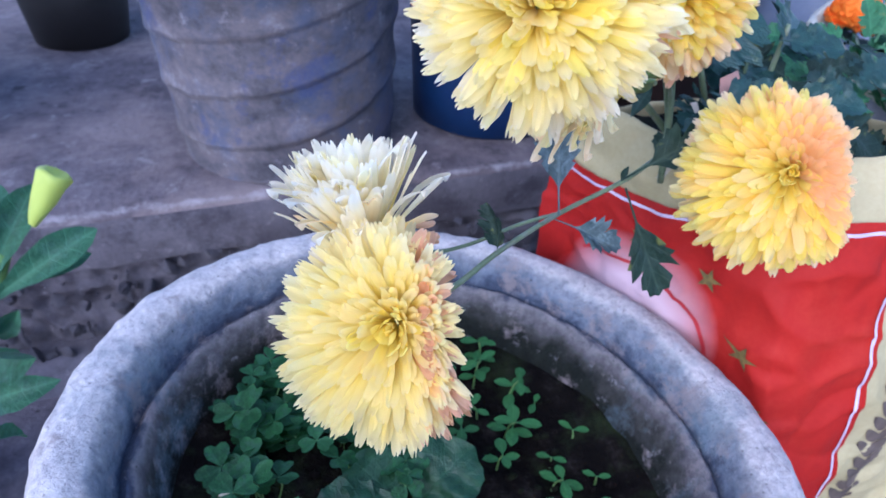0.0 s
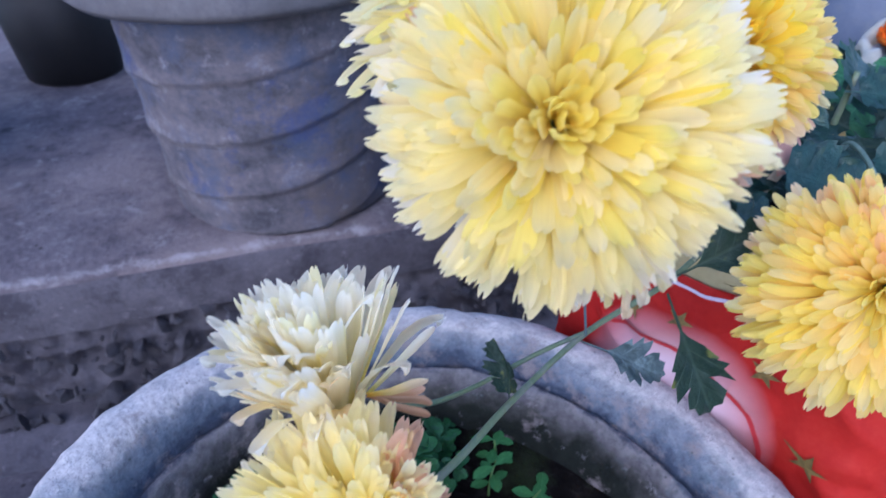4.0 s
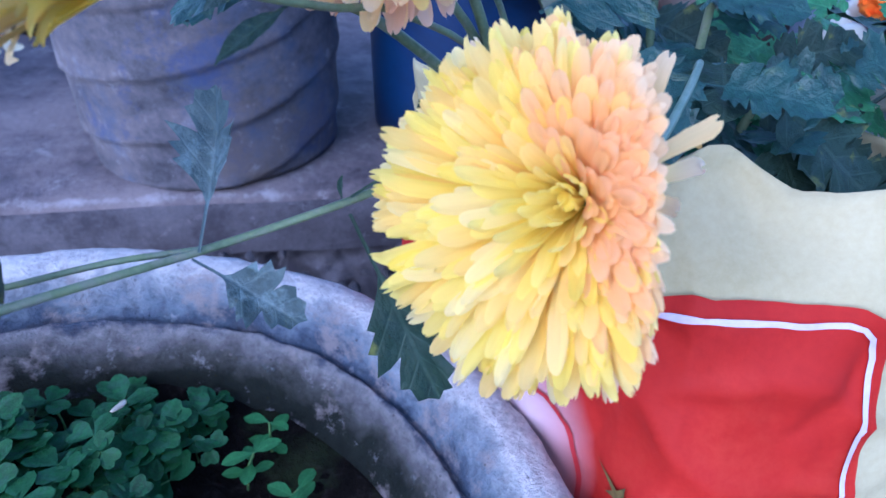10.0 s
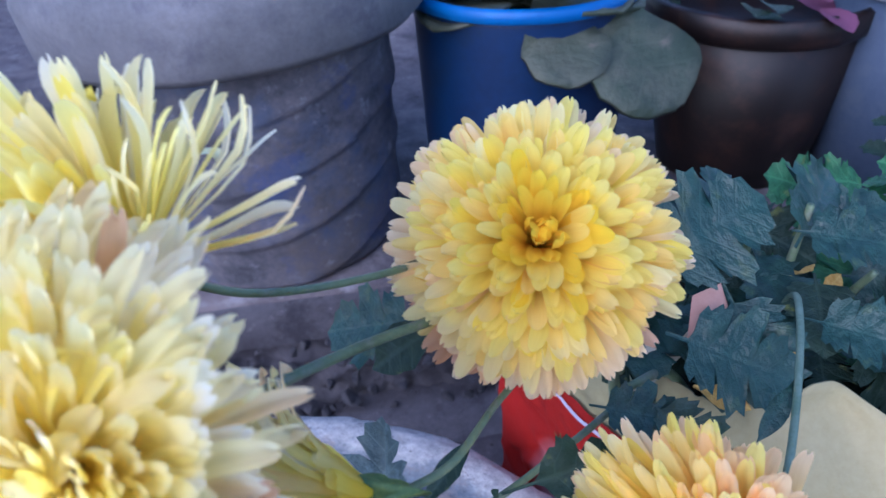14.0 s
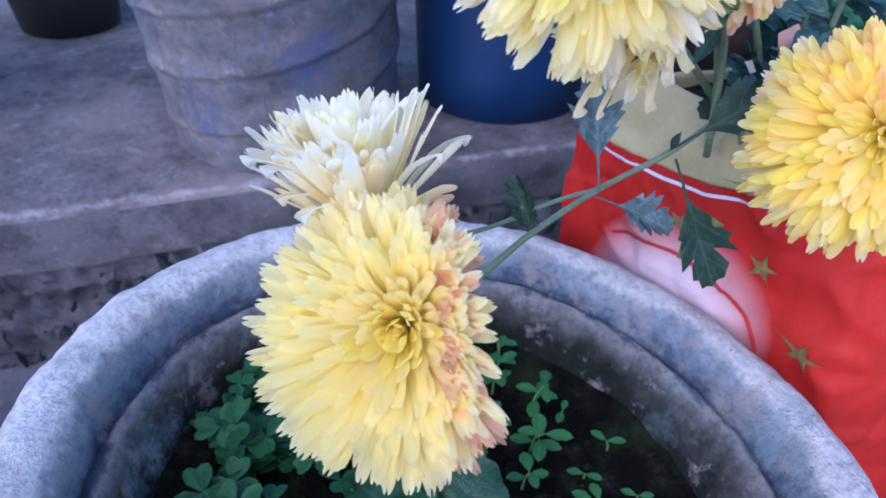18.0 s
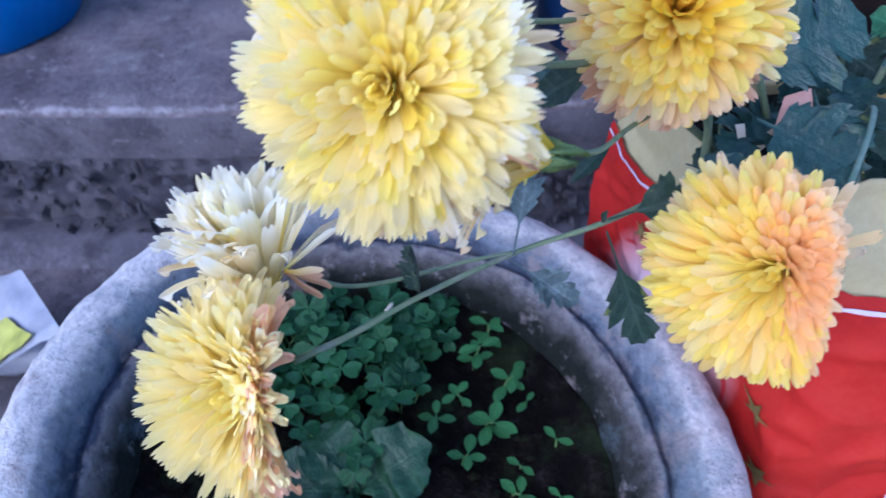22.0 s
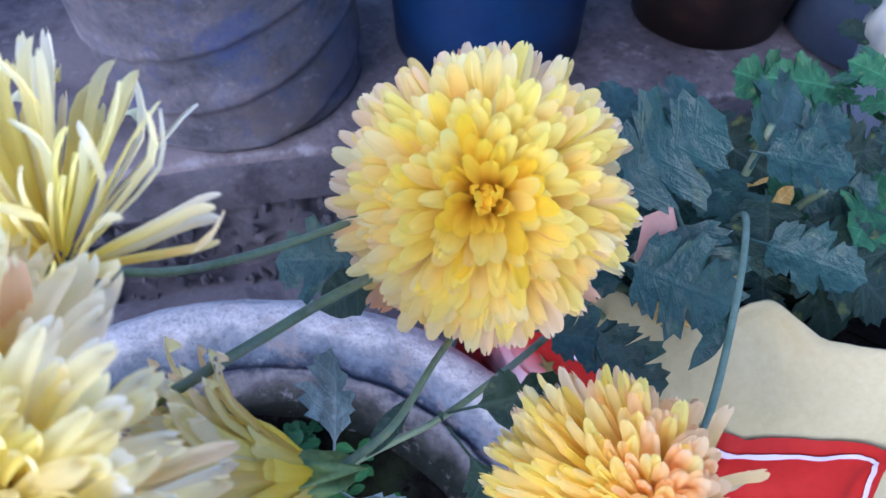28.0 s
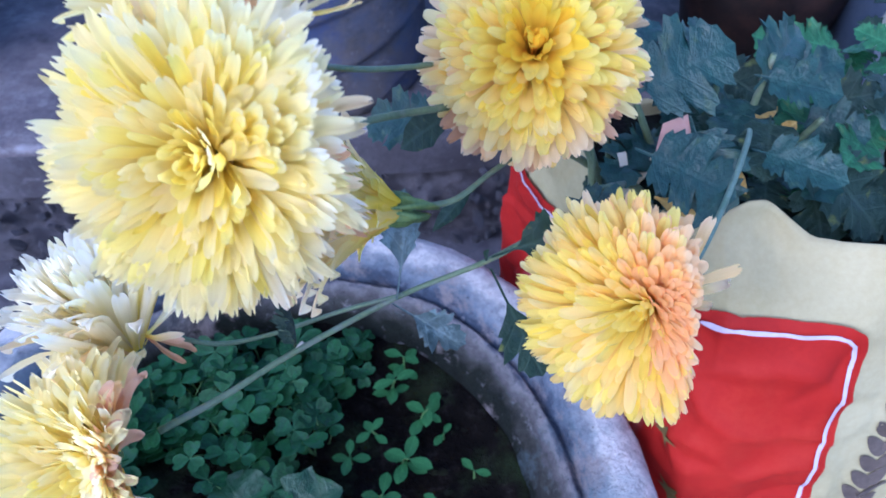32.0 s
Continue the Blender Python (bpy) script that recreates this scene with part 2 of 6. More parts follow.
M_STEM_BRIGHT = surface("stem_bright", [(0.3, (0.055, 0.132, 0.0275)), (0.7, (0.121, 0.22, 0.066))], 80, 900, 0.6, 0.3, 0.0004)
M_STEM_BUD = surface("stem_downy", [(0.3, (0.048, 0.12, 0.028)), (0.7, (0.104, 0.2, 0.06))], 80, 900, 0.75, 0.3, 0.0004)
M_CALYX = surface("calyx_green", [(0.3, (0.05, 0.10, 0.03)), (0.7, (0.14, 0.2, 0.06))], 200, 900, 0.6, 0.4, 0.0004)
M_BUDTIP = surface("bud_lime", [(0.3, (0.231, 0.336, 0.042)), (0.7, (0.42, 0.476, 0.112))], 200, 900, 0.5, 0.3, 0.0003)
M_CEMENT = surface("weathered_cement", [(0.25, (0.09408, 0.09624, 0.1267)), (0.5, (0.1694, 0.1691, 0.2112)), (0.75, (0.2493, 0.2442, 0.2798))], 22, 260, 0.9, 0.7, 0.0025, (0.07526, 0.08924, 0.1241), 14, None, 0.25, 0.0, 210)


def patches(mat, scale, low, high, tint, amount, stretch=None):
    """A layer of dirt or old paint in cloudy patches."""
    n, links = mat.node_tree.nodes, mat.node_tree.links
    b = n["Principled BSDF"]
    co = n.new("ShaderNodeTexCoord").outputs["Object"]
    s = ramp(n, [(low, (0, 0, 0)), (high, (amount, amount, amount))])
    links.new(noise_of(n, links, co, scale, 6, 0.72, stretch), s.inputs[0])
    old = b.inputs["Base Color"].links[0].from_socket
    links.new(mixed(n, links, s.outputs[0], old, tint), b.inputs["Base Color"])


def spots(mat, scale, low, high, tint, amount):
    """Round, slightly ragged stains."""
    n, links = mat.node_tree.nodes, mat.node_tree.links
    b = n["Principled BSDF"]
    co = n.new("ShaderNodeTexCoord").outputs["Object"]
    v = n.new("ShaderNodeTexVoronoi")
    v.inputs["Scale"].default_value = scale
    links.new(co, v.inputs["Vector"])
    w = n.new("ShaderNodeMath")
    w.operation = "MULTIPLY_ADD"
    links.new(noise_of(n, links, co, scale * 3, 4, 0.7), w.inputs[0])
    w.inputs[1].default_value = 0.45
    links.new(v.outputs["Distance"], w.inputs[2])
    s = ramp(n, [(low, (amount, amount, amount)), (high, (0, 0, 0))])
    links.new(w.outputs[0], s.inputs[0])
    old = b.inputs["Base Color"].links[0].from_socket
    links.new(mixed(n, links, s.outputs[0], old, tint), b.inputs["Base Color"])


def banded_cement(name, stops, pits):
    """Old cement coloured in rings: pale worn lip, bluish slope, dark groove, tan and mossy wall with shade painted in
    towards the soil.
    """
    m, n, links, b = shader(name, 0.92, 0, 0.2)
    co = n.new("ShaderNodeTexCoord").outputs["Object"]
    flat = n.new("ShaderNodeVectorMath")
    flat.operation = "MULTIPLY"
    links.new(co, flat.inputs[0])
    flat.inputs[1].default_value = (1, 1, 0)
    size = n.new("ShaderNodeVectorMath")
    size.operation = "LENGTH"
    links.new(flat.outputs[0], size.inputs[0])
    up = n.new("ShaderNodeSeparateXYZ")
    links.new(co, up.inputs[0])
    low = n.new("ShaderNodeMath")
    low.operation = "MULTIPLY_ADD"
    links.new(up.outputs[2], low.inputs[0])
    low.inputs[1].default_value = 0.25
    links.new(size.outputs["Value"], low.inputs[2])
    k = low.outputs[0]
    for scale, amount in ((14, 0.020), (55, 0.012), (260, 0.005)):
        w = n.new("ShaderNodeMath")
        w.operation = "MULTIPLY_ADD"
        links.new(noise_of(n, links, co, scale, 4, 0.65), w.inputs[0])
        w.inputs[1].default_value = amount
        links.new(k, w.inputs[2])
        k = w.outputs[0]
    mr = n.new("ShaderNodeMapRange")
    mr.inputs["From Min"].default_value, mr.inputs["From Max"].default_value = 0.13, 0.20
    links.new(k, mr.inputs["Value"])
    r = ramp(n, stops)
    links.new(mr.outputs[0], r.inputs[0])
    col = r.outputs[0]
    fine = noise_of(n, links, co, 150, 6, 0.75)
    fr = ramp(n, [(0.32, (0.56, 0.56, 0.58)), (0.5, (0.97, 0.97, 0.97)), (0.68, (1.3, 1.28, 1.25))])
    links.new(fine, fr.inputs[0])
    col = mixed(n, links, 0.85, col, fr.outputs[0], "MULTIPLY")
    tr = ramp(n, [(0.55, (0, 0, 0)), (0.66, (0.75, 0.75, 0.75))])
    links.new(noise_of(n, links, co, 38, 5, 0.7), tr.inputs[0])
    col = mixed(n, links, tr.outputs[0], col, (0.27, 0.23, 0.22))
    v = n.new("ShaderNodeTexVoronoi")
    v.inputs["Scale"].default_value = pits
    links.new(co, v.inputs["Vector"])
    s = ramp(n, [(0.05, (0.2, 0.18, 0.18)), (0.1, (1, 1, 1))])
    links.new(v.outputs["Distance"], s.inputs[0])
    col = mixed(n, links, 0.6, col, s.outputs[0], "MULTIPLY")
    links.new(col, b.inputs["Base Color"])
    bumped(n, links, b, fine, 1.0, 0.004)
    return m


# The first stops hold moss and painted-in shade on the wall's lower part.
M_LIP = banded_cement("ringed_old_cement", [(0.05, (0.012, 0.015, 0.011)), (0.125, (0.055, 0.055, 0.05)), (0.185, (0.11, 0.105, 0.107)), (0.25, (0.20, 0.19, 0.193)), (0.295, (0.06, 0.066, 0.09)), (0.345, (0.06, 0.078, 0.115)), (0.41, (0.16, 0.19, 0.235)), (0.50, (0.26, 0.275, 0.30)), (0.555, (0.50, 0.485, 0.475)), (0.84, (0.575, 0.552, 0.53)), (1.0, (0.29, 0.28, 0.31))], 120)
M_POT_FAR = surface("old_painted_cement", [(0.25, (0.035, 0.036, 0.045)), (0.45, (0.075, 0.072, 0.085)), (0.6, (0.11, 0.10, 0.11)), (0.8, (0.19, 0.185, 0.215))], 16, 150, 0.85, 0.6, 0.002, (0.055, 0.075, 0.13), 9, (1, 1, 1.6), 0.3)
M_POT_RIM = surface("pale_cement_rim", [(0.25, (0.08624, 0.08694, 0.0968)), (0.6, (0.1411, 0.1383, 0.1496)), (0.8, (0.1803, 0.1778, 0.1936))], 18, 200, 0.85, 0.4, 0.002)
M_FLOOR = surface("dusty_concrete", [(0.22, (0.034, 0.030, 0.036)), (0.45, (0.080, 0.070, 0.080)), (0.6, (0.110, 0.098, 0.108)), (0.8, (0.205, 0.19, 0.20))], 14, 130, 0.92, 0.8, 0.004, (0.05, 0.042, 0.05), 11, None, 0.2, 0.0, 55)
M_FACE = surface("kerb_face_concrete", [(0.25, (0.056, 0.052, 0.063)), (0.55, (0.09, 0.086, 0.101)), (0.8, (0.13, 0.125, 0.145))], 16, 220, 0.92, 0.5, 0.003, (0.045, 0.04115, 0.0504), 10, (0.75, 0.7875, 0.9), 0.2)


def worn_edge(mat, centre, near, far, tint):
    """Paler bare concrete along a rubbed edge that runs along x."""
    n, links = mat.node_tree.nodes, mat.node_tree.links
    b = n["Principled BSDF"]
    co = n.new("ShaderNodeTexCoord").outputs["Object"]
    flat = n.new("ShaderNodeVectorMath")
    flat.operation = "MULTIPLY"
    links.new(co, flat.inputs[0])
    flat.inputs[1].default_value = (0, 1, 1)
    d = n.new("ShaderNodeVectorMath")
    d.operation = "DISTANCE"
    links.new(flat.outputs[0], d.inputs[0])
    d.inputs[1].default_value = (0, *centre)
    w = n.new("ShaderNodeMath")
    w.operation = "MULTIPLY_ADD"
    links.new(noise_of(n, links, co, 45, 6, 0.75), w.inputs[0])
    w.inputs[1].default_value = 0.03
    links.new(d.outputs["Value"], w.inputs[2])
    mr = n.new("ShaderNodeMapRange")
    mr.inputs["From Min"].default_value, mr.inputs["From Max"].default_value = near, far
    mr.inputs["To Min"].default_value, mr.inputs["To Max"].default_value = 0.75, 0.0
    links.new(w.outputs[0], mr.inputs["Value"])
    old = b.inputs["Base Color"].links[0].from_socket
    links.new(mixed(n, links, mr.outputs[0], old, tint), b.inputs["Base Color"])


patches(M_FLOOR, 4.5, 0.5, 0.62, (0.185, 0.157, 0.157), 0.7)
patches(M_FLOOR, 40, 0.58, 0.68, (0.22, 0.205, 0.215), 0.6)
spots(M_FLOOR, 13, 0.27, 0.36, (0.028, 0.024, 0.030), 0.75)
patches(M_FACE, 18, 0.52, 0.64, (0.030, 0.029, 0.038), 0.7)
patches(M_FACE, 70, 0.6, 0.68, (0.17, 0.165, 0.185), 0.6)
patches(M_POT_FAR, 13, 0.54, 0.62, (0.025, 0.045, 0.14), 0.55)
patches(M_POT_FAR, 6, 0.52, 0.64, (0.10, 0.085, 0.078), 0.7)
patches(M_POT_FAR, 45, 0.58, 0.7, (0.22, 0.22, 0.25), 0.6)
patches(M_POT_RIM, 20, 0.52, 0.66, (0.08, 0.08, 0.1), 0.8)
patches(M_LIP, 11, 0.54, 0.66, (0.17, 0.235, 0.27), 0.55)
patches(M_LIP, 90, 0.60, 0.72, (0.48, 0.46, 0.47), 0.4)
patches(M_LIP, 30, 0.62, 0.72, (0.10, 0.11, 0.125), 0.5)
worn_edge(M_FLOOR, (0.414, 0.159), 0.013, 0.020, (0.27, 0.26, 0.28))
M_RUBBLE = surface("broken_mortar", [(0.3, (0.012, 0.012, 0.016)), (0.5, (0.055, 0.053, 0.065)), (0.68, (0.26, 0.25, 0.29))], 55, 320, 0.95, 0.8, 0.003)
M_SOIL = surface("damp_soil", [(0.25, (0.003, 0.0026, 0.0024)), (0.55, (0.008, 0.0066, 0.0056)), (0.8, (0.034, 0.028, 0.024))], 60, 420, 0.95, 1.0, 0.004, (0.020, 0.028, 0.012), 26, None, 0.06)
M_BLUE = surface("blue_plastic", [(0.3, (0.00252, 0.01575, 0.063)), (0.7, (0.004725, 0.02835, 0.1008))], 9, 120, 0.5, 0.1, 0.001, (0.0063, 0.01733, 0.0441), 9, None, 0.4)
M_BLUE_BRIGHT = surface("bright_blue_plastic", [(0.3, (0.006, 0.084, 0.3)), (0.7, (0.012, 0.132, 0.408))], 9, 120, 0.5, 0.15, 0.002, None, 9, None, 0.4)
M_BLACK = surface("black_plastic", [(0.3, (0.0036, 0.0033, 0.0036)), (0.7, (0.009, 0.0084, 0.009))], 9, 120, 0.6, 0.1, 0.001)
M_BROWN = surface("dark_brown_glaze", [(0.3, (0.00432, 0.00216, 0.00192)), (0.7, (0.012, 0.006, 0.0048))], 14, 160, 0.5, 0.2, 0.001, (0.034, 0.015, 0.010), 20, (1, 1, 0.1))
M_PAPER = surface("cream_sack", [(0.25, (0.3046, 0.2636, 0.1363)), (0.55, (0.3727, 0.3292, 0.1864)), (0.8, (0.4228, 0.3819, 0.2318))], 10, 340, 0.75, 0.25, 0.0015, None, 8, None, 0.2)
M_RED = surface("red_print", [(0.25, (0.256, 0.008087, 0.00629)), (0.55, (0.3145, 0.01258, 0.008087)), (0.8, (0.3594, 0.02696, 0.01437))], 10, 340, 0.65, 0.25, 0.0015, None, 8, None, 0.18)


def fade_print(mat, centre, near, far, tint):
    """A pale printed cloud that fades into the panel's colour."""
    n, links = mat.node_tree.nodes, mat.node_tree.links
    b = n["Principled BSDF"]
    d = n.new("ShaderNodeVectorMath")
    d.operation = "DISTANCE"
    links.new(n.new("ShaderNodeTexCoord").outputs["Object"], d.inputs[0])
    d.inputs[1].default_value = centre
    mr = n.new("ShaderNodeMapRange")
    mr.inputs["From Min"].default_value, mr.inputs["From Max"].default_value = near, far
    mr.inputs["To Min"].default_value, mr.inputs["To Max"].default_value = 0.85, 0.0
    links.new(d.outputs["Value"], mr.inputs["Value"])
    old = b.inputs["Base Color"].links[0].from_socket
    links.new(mixed(n, links, mr.outputs[0], old, tint), b.inputs["Base Color"])


fade_print(M_RED, (0.154, 0.080, 0.226), 0.030, 0.062, (0.50, 0.40, 0.44))
M_RED_LINE = surface("red_line_print", [(0.3, (0.28, 0.012, 0.016)), (0.7, (0.36, 0.022, 0.026))], 10, 340, 0.6, 0.2, 0.001)
M_WHITE = surface("lilac_white_print", [(0.3, (0.40, 0.34, 0.44)), (0.7, (0.52, 0.46, 0.55))], 60, 500, 0.6, 0.1, 0.0005)
M_PINKISH = surface("pale_pink_print", [(0.3, (0.62, 0.42, 0.45)), (0.7, (0.72, 0.6, 0.62))], 24, 400, 0.6, 0.1, 0.0005)
M_BRAID = surface("brown_print", [(0.3, (0.06, 0.045, 0.036)), (0.7, (0.114, 0.09, 0.075))], 60, 500, 0.7, 0.1, 0.0005)
M_STAR = surface("olive_star_print", [(0.3, (0.07, 0.05, 0.015)), (0.7, (0.18, 0.125, 0.035))], 160, 700, 0.6, 0.1, 0.0005)
M_GREY_WRAP = surface("grey_plastic_wrap", [(0.3, (0.20, 0.21, 0.25)), (0.7, (0.32, 0.33, 0.37))], 12, 200, 0.4, 0.2, 0.002)
M_GREY_BLUE = surface("grey_blue_plastic", [(0.3, (0.045, 0.065, 0.11)), (0.7, (0.075, 0.10, 0.155))], 9, 140, 0.5, 0.15, 0.001, (0.10, 0.12, 0.15), 12)
M_WHITE_WRAP = surface("white_plastic_wrap", [(0.3, (0.36, 0.335, 0.26)), (0.7, (0.46, 0.435, 0.35))], 20, 200, 0.4, 0.2, 0.002)
M_TERRA = surface("red_clay", [(0.3, (0.14, 0.04, 0.03)), (0.7, (0.24, 0.075, 0.055))], 30, 300, 0.7, 0.2, 0.001)
M_ORANGE = surface("marigold_orange", [(0.3, (0.75, 0.13, 0.005)), (0.7, (0.9, 0.24, 0.01))], 200, 900, 0.6, 0.3, 0.001)
M_MAGENTA = surface("dull_magenta", [(0.3, (0.08, 0.025, 0.055)), (0.7, (0.19, 0.065, 0.125))], 200, 900, 0.7, 0.3, 0.001)
M_SEED = surface("pale_husk", [(0.3, (0.434, 0.385, 0.28)), (0.7, (0.546, 0.504, 0.406))], 300, 900, 0.6, 0.2, 0.0003)
M_FLESH = surface("pink_wrapper", [(0.3, (0.465, 0.2475, 0.1875)), (0.7, (0.555, 0.345, 0.27))], 40, 300, 0.6, 0.15, 0.0005)
M_LIMEPRINT = surface("yellow_green_print", [(0.3, (0.2, 0.22, 0.03)), (0.7, (0.36, 0.36, 0.06))], 50, 300, 0.6, 0.15, 0.0005)

# ---- building helpers ----
PLACE = {}


def root(name, at, label, category, group="", kind=""):
    ob = new(name)
    ob.empty_display_size = 0.02
    ob.location = at
    PLACE[ob.name] = Matrix.Translation(at)
    return tagged(ob, label, category, group, kind)


def put(name, mesh, parent=None, m=None, label=""):
    ob = new(name, mesh)
    m = m or Matrix.Identity(4)
    PLACE[ob.name] = m
    if parent:
        ob.parent = parent
        ob.matrix_basis = PLACE[parent.name].inverted() @ m
    else:
        ob.matrix_basis = m
    if label:
        ob["label"] = label
    return ob


def mesh_of(name, bm, mat, smooth=True):
    me = bpy.data.meshes.new(name)
    bmesh.ops.recalc_face_normals(bm, faces=bm.faces)
    bm.to_mesh(me)
    bm.free()
    for p in me.polygons:
        p.use_smooth = smooth
    me.materials.append(mat)
    return me


def part(name, bm, mat, parent=None, label="", m=None, smooth=True):
    return put(name, mesh_of(name, bm, mat, smooth), parent, m, label)


def spline(points, steps=6):
    """A smooth line through the points."""
    p = [Vector(q) for q in points]
    p = [2 * p[0] - p[1]] + p + [2 * p[-1] - p[-2]]
    out = []
    for a, b, c, d in zip(p, p[1:], p[2:], p[3:]):
        for k in range(steps):
            t = k / steps
            out.append(0.5 * (2 * b + (c - a) * t + (2 * a - 5 * b + 4 * c - d) * t * t + (3 * b - a - 3 * c + d) * t ** 3))
    return out + [p[-2]]


def tube(points, radii, sides=8, steps=6, bm=None, closed=True):
    bm = bm or bmesh.new()
    line = spline(points, steps)
    rad = np.interp(np.linspace(0, 1, len(line)), np.linspace(0, 1, len(radii)), radii)
    side, rings = None, []
    for k, p in enumerate(line):
        d = (line[min(k + 1, len(line) - 1)] - line[max(k - 1, 0)]).normalized()
        side = (side or d.orthogonal())
        side = (side - d * side.dot(d)).normalized()
        up = d.cross(side)
        rings.append([bm.verts.new(p + float(rad[k]) * (math.cos(a) * side + math.sin(a) * up)) for a in (2 * math.pi * s / sides for s in range(sides))])
    for a, b in zip(rings, rings[1:]):
        for s in range(sides):
            bm.faces.new((a[s], a[(s + 1) % sides], b[(s + 1) % sides], b[s]))
    if closed:
        bm.faces.new(rings[0])
        bm.faces.new(rings[-1][::-1])
    return bm


def lathe(profile, sides=72, wobble=0.0, cap=True, seed=0):
    """A turned shape from (radius, height) pairs, slightly out of round."""
    bm = bmesh.new()
    rings = []
    for r, z in profile:
        ring = []
        for s in range(sides):
            a = 2 * math.pi * s / sides
            k = 1 + wobble * noise.noise((2 * math.cos(a) + seed, 2 * math.sin(a), 9 * z))
            ring.append(bm.verts.new((k * r * math.cos(a), k * r * math.sin(a), z + wobble * 0.12 * noise.noise((3 * math.cos(a), 3 * math.sin(a), seed + 5)))))
        rings.append(ring)
    for a, b in zip(rings, rings[1:]):
        for s in range(sides):
            bm.faces.new((a[s], a[(s + 1) % sides], b[(s + 1) % sides], b[s]))
    if cap:
        bm.faces.new(rings[0][::-1])
        bm.faces.new(rings[-1])
    return bm


def frame_of(base, tip, up=(0, 0, 1)):
    """The pose of a unit-long leaf or petal that runs from base to tip, its face towards up; and its length."""
    base, tip, up = Vector(base), Vector(tip), Vector(up)
    y = tip - base
    size = y.length
    y = y / size
    x = y.cross(up)
    x = (x if x.length > 1e-4 else y.orthogonal()).normalized()
    z = x.cross(y)
    m = Matrix((x, y, z)).transposed().to_4x4()
    return Matrix.Translation(base) @ m, size


def blade(outline, rows=18, fold=0.15, droop=0.1, ripple=0.02, seed=0.0, inner=0.5, twist=0.0):
    """A leaf of unit length along y, from a half outline of (y, half width) pairs, with lobes, a fold along the midrib and ripples."""
    bm = bmesh.new()
    ys, ws = zip(*outline)
    grid = []
    for k in range(rows + 1):
        y = ys[0] + (ys[-1] - ys[0]) * k / rows
        w = float(np.interp(y, ys, ws))
        row = []
        for c in (-1, -inner, 0, inner, 1):
            jag = 1 + 0.1 * noise.noise((7 * y, 3 * c, seed)) if abs(c) == 1 else 1
            x = c * w * jag
            z = fold * abs(x) - droop * y * y + ripple * noise.noise((9 * x + seed, 7 * y, seed)) * (0.3 + abs(c))
            yy = y + 0.18 * abs(x) * (1 if abs(c) == 1 else 0.8)
            a = twist * y
            row.append(bm.verts.new((x * math.cos(a) - z * math.sin(a), yy, x * math.sin(a) + z * math.cos(a))))
        grid.append(row)
    for a, b in zip(grid, grid[1:]):
        for c in range(4):
            bm.faces.new((a[c], a[c + 1], b[c + 1], b[c]))
    return bm


# Toothed half outlines: (place on the midrib, half width, height) along one side of the leaf.
TOOTHED = {
    "lobed": [(0, 0.012, 0), (0.16, 0.014, 0.16), (0.19, 0.06, 0.18), (0.22, 0.17, 0.18), (0.24, 0.235, 0.23), (0.255, 0.21, 0.255), (0.27, 0.285, 0.32), (0.29, 0.245, 0.345), (0.31, 0.265, 0.40), (0.34, 0.19, 0.40), (0.37, 0.085, 0.385), (0.40, 0.18, 0.41), (0.44, 0.29, 0.45), (0.46, 0.265, 0.48), (0.50, 0.365, 0.55), (0.53, 0.31, 0.585), (0.56, 0.325, 0.65), (0.60, 0.235, 0.655), (0.63, 0.105, 0.625), (0.67, 0.165, 0.67), (0.71, 0.235, 0.72), (0.74, 0.205, 0.755), (0.79, 0.24, 0.83), (0.83, 0.175, 0.855), (0.88, 0.16, 0.925), (0.93, 0.08, 0.945), (1.0, 0.004, 1.0)],
    "fan": [(0, 0.012, 0), (0.3, 0.014, 0.3), (0.36, 0.05, 0.36), (0.41, 0.14, 0.44), (0.44, 0.22, 0.51), (0.46, 0.185, 0.54), (0.49, 0.285, 0.62), (0.52, 0.24, 0.65), (0.55, 0.29, 0.735), (0.60, 0.20, 0.735), (0.64, 0.10, 0.70), (0.69, 0.16, 0.77), (0.74, 0.205, 0.85), (0.79, 0.14, 0.87), (0.86, 0.13, 0.95), (0.93, 0.055, 0.96), (1.0, 0.004, 1.0)],
}


def toothed_blade(outline, fold=0.15, droop=0.1, ripple=0.05, seed=0.0, twist=0.0):
    """A lobed and toothed leaf of unit length along y, with a fold along the midrib, ripples and a twist."""
    bm = bmesh.new()

    def vert(x, y):
        z = fold * abs(x) - droop * y * y + ripple * (noise.noise((7 * x + seed, 6 * y, seed)) + 0.5 * noise.noise((17 * x, 15 * y, seed))) * min(1, 4 * abs(x) + 0.15)
        a = twist * y
        return bm.verts.new((x * math.cos(a) - z * math.sin(a), y, x * math.sin(a) + z * math.cos(a)))

    spine = [vert(0, t) for t, _, _ in outline]
    for side in (-1, 1):
        lines = []
        for k, (t, x, y) in enumerate(outline):
            jag = 1 + 0.16 * noise.noise((1.7 * k, 3.0 * side, seed))
            lines.append([spine[k]] + [vert(side * x * jag * q, t + (y - t) * q) for q in (0.35, 0.7, 1.0)])
        for a, b in zip(lines, lines[1:]):
            for c in range(3):
                bm.faces.new((a[c], a[c + 1], b[c + 1], b[c]) if side > 0 else (a[c], b[c], b[c + 1], a[c + 1]))
    return bm


